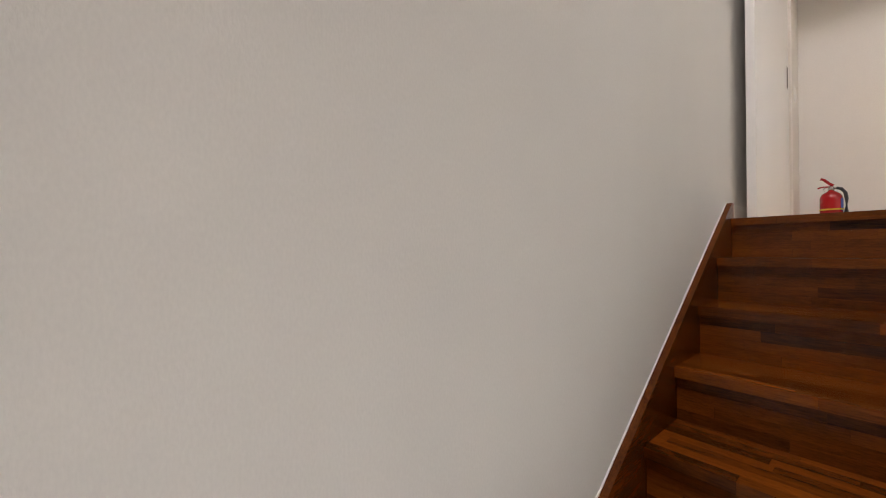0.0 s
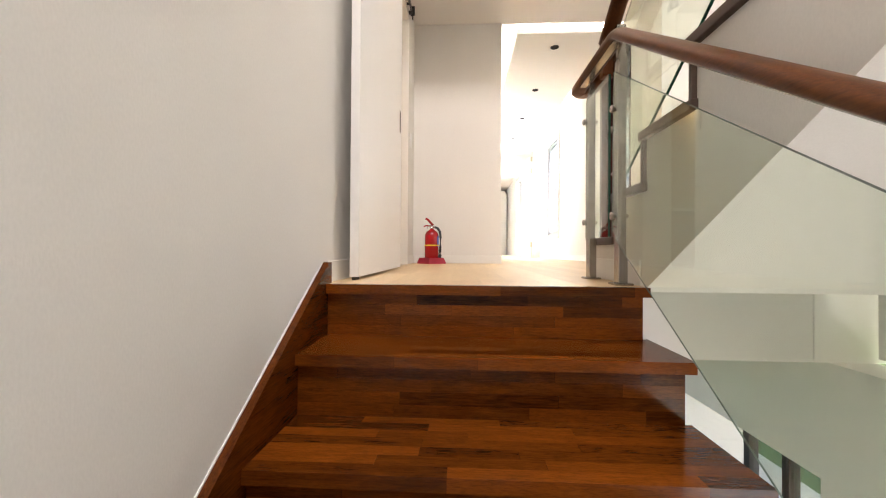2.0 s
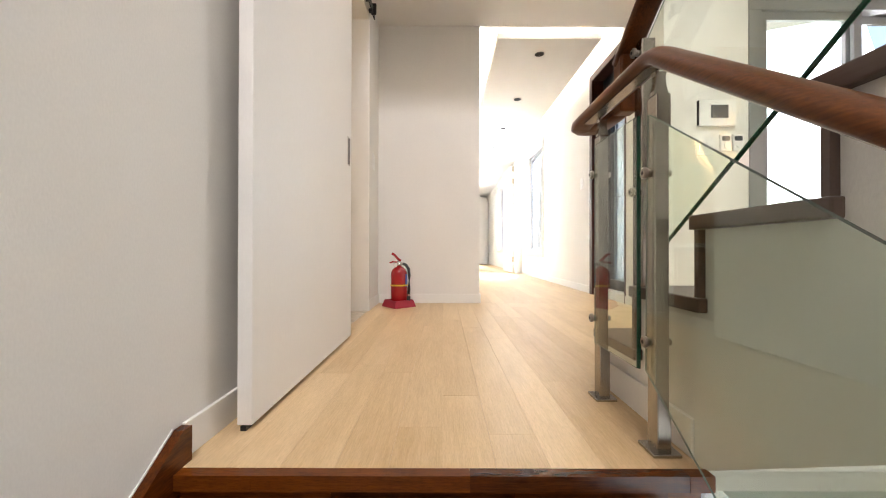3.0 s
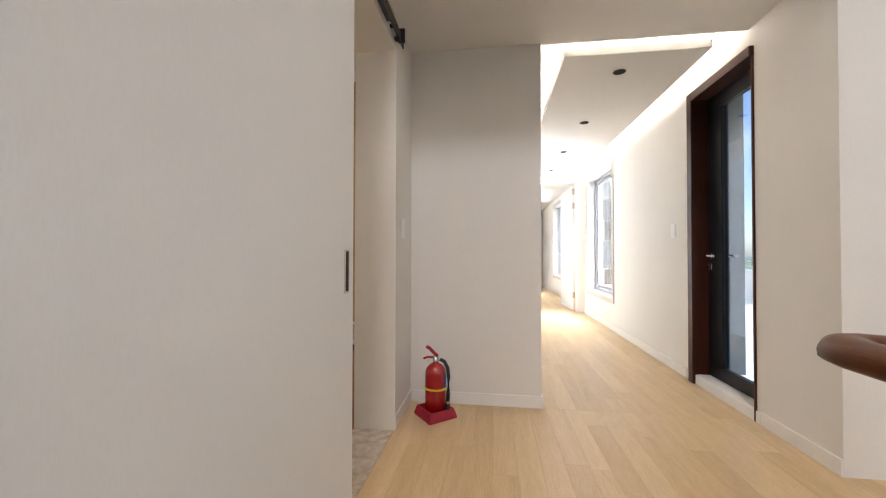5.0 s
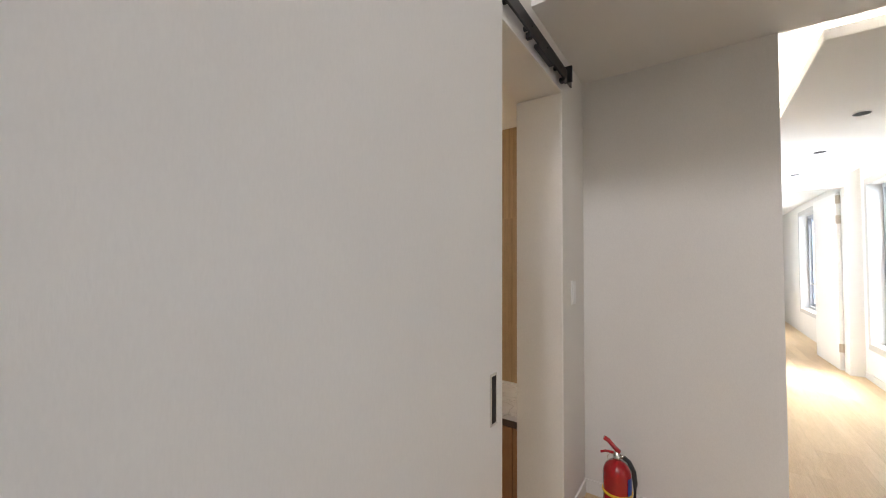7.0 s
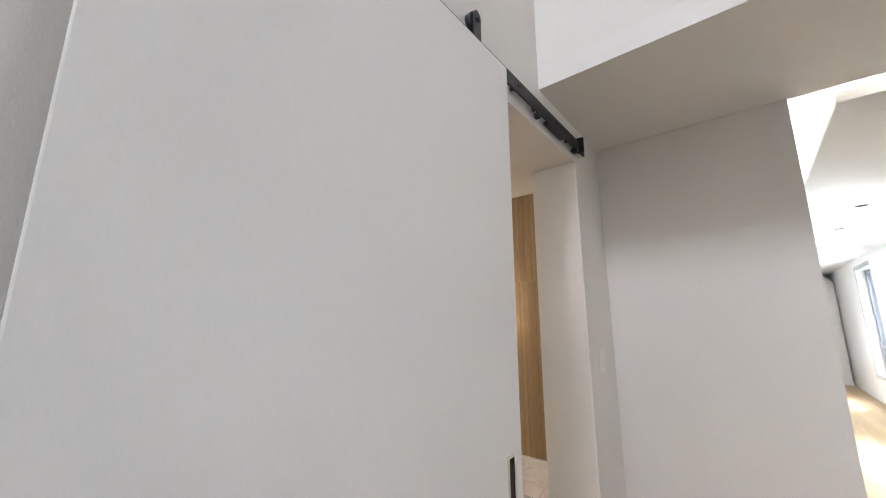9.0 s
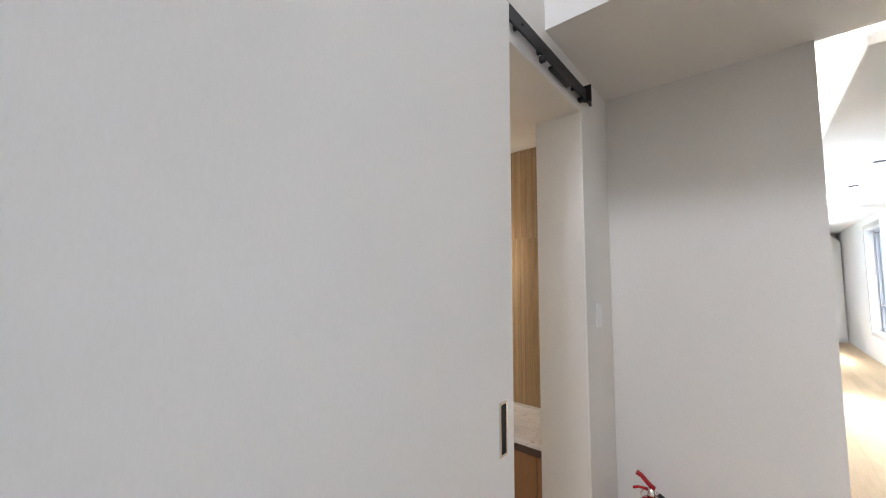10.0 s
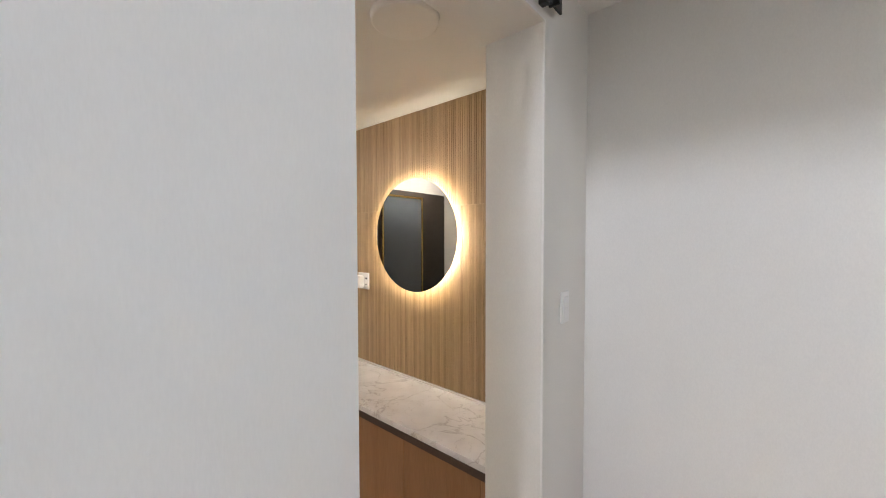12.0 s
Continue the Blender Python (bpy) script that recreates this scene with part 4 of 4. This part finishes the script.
for y in (0.235, -0.85, -2.05):
    k = [i for i in range(14) if uy[i + 1] <= y <= uy[i]][0]
    bm = bmesh.new()
    top = 0.972 + 0.715 * (0.26 - y)
    rbox(bm, ux + 0.008, y - 0.02, uz[k], ux + 0.044, y + 0.02, top, bevel=0.003)
    p = part("post", bm, STEEL, rail2)
    for dz in (0.25, 0.62):
        fixing(ux + 0.012, y, uz[k] + dz, p)

# ---- washroom beyond the sliding door ----
BZ = 2.152
setting("wall_washroom_back", WALL, [(-2.6, PY, -0.3, -WT - 0.0005, PY + 0.15, 2.6)], "plastered washroom wall behind the ribbed panel", "wall")
setting("wall_washroom_side", WALL, [(-2.75, -0.6, -0.3, -2.6, PY + 0.15, 2.6), (-2.75, -0.75, -0.3, -WT, -0.6, 2.6)], "pale washroom wall", "wall")
setting("ceiling_washroom", CEIL, [(-2.6, -0.6, BZ, -WT - 0.0005, PY, BZ + 0.1)], "low plain washroom ceiling", "ceiling")
setting("floor_washroom", TERRAZZO, [(-2.6, -0.6, -0.20, -WT - 0.0005, PY, -0.15)], "pale speckled terrazzo washroom floor", "floor")
setting("threshold", TERRAZZO, [(-WT, OP0 + 0.001, -0.12, -0.001, OP1 - 0.001, 0.002)], "pale terrazzo threshold of the washroom", "threshold", bevel=0.003)

# round mark on the washroom ceiling, built as a shallow disc
plate = thing("ceiling_disc", (-0.40, 1.63, BZ), "round flat white disc on the washroom ceiling", "ceiling cover")
bm = bmesh.new()
lathe(bm, (-0.40, 1.63, BZ - 0.0005), [(0.112, -0.022), (0.119, -0.018), (0.122, 0.0)], 48)
part("cover", bm, TRIM, plate, smooth=True)

panel = thing("ribbed_wall_panel", (-1.3, PY, 0.5), "ribbed light oak wall panel above the marble counter", "wall panel")
boxpart("backing", SLAT, panel, (-2.58, PY - 0.008, 0.497, -WT - 0.005, PY - 0.0005, 2.150))
pitch = 0.0157
for i in range(149):
    x = -WT - 0.008 - (i + 1) * pitch
    for z0, z1 in ((0.499, 1.554), (1.558, 2.148)):
        piece("slat", SLAT, panel, (x + 0.0012, PY - 0.0125, z0, x + pitch - 0.0014, PY - 0.0085, z1))

CY = 1.888
van = thing("vanity_counter", (-1.3, CY, 0.445), "grey-veined marble vanity counter with a dark brown front edge", "counter")
boxpart("top", MARBLE, van, (-2.58, CY, 0.457, -WT - 0.002, PY - 0.0225, 0.486), bevel=0.002)
boxpart("front_edge", PULLWOOD, van, (-2.58, CY - 0.002, 0.424, -WT - 0.002, CY + 0.03, 0.4565), label="dark brown edge strip")
bm = bmesh.new()
rbox(bm, -2.58, PY - 0.026, 0.4865, -WT - 0.004, PY - 0.021, 0.498)
part("sealant", bm, TRIM, van, "white sealant line")
for i in range(6):
    x1 = -0.258 - (i - 1) * 0.445
    x0 = x1 - 0.445
    vc = thing("vanity_cabinet", ((x0 + x1) / 2, 1.98, 0.0), "warm wood vanity cabinet under the marble counter", "cabinet", "vanity cabinets")
    right = min(x1, -WT - 0.004)
    boxpart("body", CABINET, vc, (max(x0, -2.59) + 0.001, CY + 0.024, -0.15, right - 0.001, PY - 0.002, 0.4235))
    boxpart("door", CABINET, vc, (max(x0, -2.59) + 0.0015, CY + 0.004, -0.05, right - 0.0015, CY + 0.0235, 0.420), bevel=0.0015)

MX, MZ, MR = -1.036, 1.391, 0.344
mir = thing("round_mirror", (MX, PY - 0.04, MZ), "round frameless backlit mirror on the ribbed panel", "mirror")
bm = bmesh.new()
cyl(bm, (MX, PY - 0.050, MZ), (MX, PY - 0.056, MZ), MR, n=96)
part("glass", bm, MIRROR, mir)
bm = bmesh.new()
cyl(bm, (MX, PY - 0.0205, MZ), (MX, PY - 0.0495, MZ), MR - 0.055, n=64)
part("back_box", bm, PLATE, mir)
bm = bmesh.new()
n = 64
for r0, r1, ya, yb in ((MR - 0.0535, MR - 0.0475, PY - 0.046, PY - 0.030),):
    loops = [[bm.verts.new((MX + r * math.cos(2 * math.pi * i / n), y, MZ + r * math.sin(2 * math.pi * i / n))) for i in range(n)] for r, y in ((r0, ya), (r1, ya), (r1, yb), (r0, yb))]
    for q, w in zip(loops, loops[1:] + loops[:1]):
        for i in range(n):
            bm.faces.new((q[i], q[(i + 1) % n], w[(i + 1) % n], w[i]))
part("light_ring", bm, LED, mir, "warm glowing ring behind the glass")

outl = thing("washroom_outlet", (-1.58, PY - 0.02, 1.07), "white covered outlet on the ribbed panel", "socket")
boxpart("plate", PLATE, outl, (-1.625, PY - 0.032, 1.015, -1.508, PY - 0.0202, 1.130), bevel=0.003)
boxpart("cover", PLATE, outl, (-1.625, PY - 0.066, 1.025, -1.555, PY - 0.0325, 1.110), bevel=0.006)
boxpart("switch_key", SCREEN, outl, (-1.538, PY - 0.034, 1.085, -1.522, PY - 0.0322, 1.098))
boxpart("indicator", SCREEN, outl, (-1.538, PY - 0.034, 1.045, -1.526, PY - 0.0322, 1.055))

scr = thing("dark_partition", (-2.57, 0.8, -0.15), "dark brown washroom door with a brass frame", "door")
boxpart("panel", BATHDARK, scr, (-2.5995, 0.22, -0.15, -2.565, 1.30, 1.92))
bm = bmesh.new()
for d in ((0.64, 0.0, 0.66, 1.86), (1.25, 0.0, 1.27, 1.86), (0.66, 1.84, 1.25, 1.86)):
    rbox(bm, -2.5645, d[0], d[1], -2.548, d[2], d[3])
part("door_frame", bm, BRASS, scr, "thin brass frame")
boxpart("door_glass", SCREEN, scr, (-2.5645, 0.662, 0.0, -2.557, 1.248, 1.838))
bl = thing("washroom_light_bar", (-2.3, 0.85, BZ), "slim lit ceiling bar in the washroom", "ceiling light")
boxpart("bar", WHITELED, bl, (-2.33, 0.5, BZ - 0.012, -2.30, 1.2, BZ - 0.0005))

# ---- outside ----
setting("ground", LAWN, [(-500, -500, LOW - 0.5, 500, 500, LOW - 0.21)], "flat green lawn reaching the horizon", "lawn")
setting("pavement_garden", PAVING, [(2.3005, -4.4, LOW - 0.2095, 4.25, 4.0, LOW - 0.06)], "pale paved strip along the garden windows", "pavement")
setting("terrace_floor", PAVING, [(RX + 0.2205, 1.9305, -0.37, 6.4, 13.0, -0.06)], "pale paved terrace", "terrace")
setting("wall_garden", CONCRETE, [(2.3005, 2.20, LOW - 0.0595, 3.0, 2.36, -0.3705)], "sunlit white garden wall under the terrace", "wall")
par = thing("terrace_parapet", (6.3, 7, -0.06), "white terrace parapet with grey rails on top", "parapet")
boxpart("wall", CONCRETE, par, (6.25, 1.94, -0.0598, 6.40, 13.0, 0.62), bevel=0.004)
for z in (0.70, 0.80, 0.90):
    bm = bmesh.new()
    cyl(bm, (6.32, 1.94, z), (6.32, 13.0, z), 0.018, n=10)
    part("rail", bm, BLUEGREY, par)
for i in range(9):
    boxpart("post", BLUEGREY, par, (6.30, 2.0 + i * 1.35, 0.6202, 6.34, 2.04 + i * 1.35, 0.90))

setting("wing_wall", material("blue_grey_render", (0.036, 0.064, 0.092), 0.7, grain=0.06, scale=60, bump=0.1, blotch=0.06), [(RX + 0.2205, 3.36, -0.0595, 2.67, 3.52, 2.7)], "blue-grey wing wall beside the entrance", "wall")
setting("canopy", CONCRETE, [(RX + 0.2205, 1.9305, 2.48, 3.9, 3.6, 2.72)], "pale flat canopy over the entrance", "canopy")
downlight(2.95, 3.0, 2.48, "dark recessed downlight in the entrance canopy")

# neighbouring house seen through the corridor windows
FACADE = material("blue_grey_facade", (0.10, 0.14, 0.18), 0.8, grain=0.08, scale=3, bump=0.1, blotch=0.08)
nb = thing("neighbour_house", (8.1, 35, LOW - 0.21), "pale blue-grey neighbouring house with dark windows", "house")
boxpart("wall", FACADE, nb, (4.6, 24, LOW - 0.2098, 11.6, 46, 4.4))
bm = bmesh.new()
prism(bm, [(4.2, 4.4005), (12.0, 4.4005), (8.1, 6.6)], 1, 23.6, 46.4)
part("roof", bm, BLUEGREY, nb)
for x in (5.2, 7.4, 9.6):
    for z in (-1.2, 1.8):
        w = boxpart("window", GREYFRAME, nb, (x, 23.94, z, x + 1.3, 23.9995, z + 1.3))
        boxpart("pane", SCREEN, w, (x + 0.08, 23.93, z + 0.08, x + 1.22, 23.9395, z + 1.22))
for y in (25.5, 29, 32.5, 36, 39.5, 43):
    for z in (-1.2, 1.8):
        w = boxpart("window", GREYFRAME, nb, (4.54, y, z, 4.5995, y + 1.5, z + 1.3))
        boxpart("pane", SCREEN, w, (4.53, y + 0.08, z + 0.08, 4.5395, y + 1.42, z + 1.22))
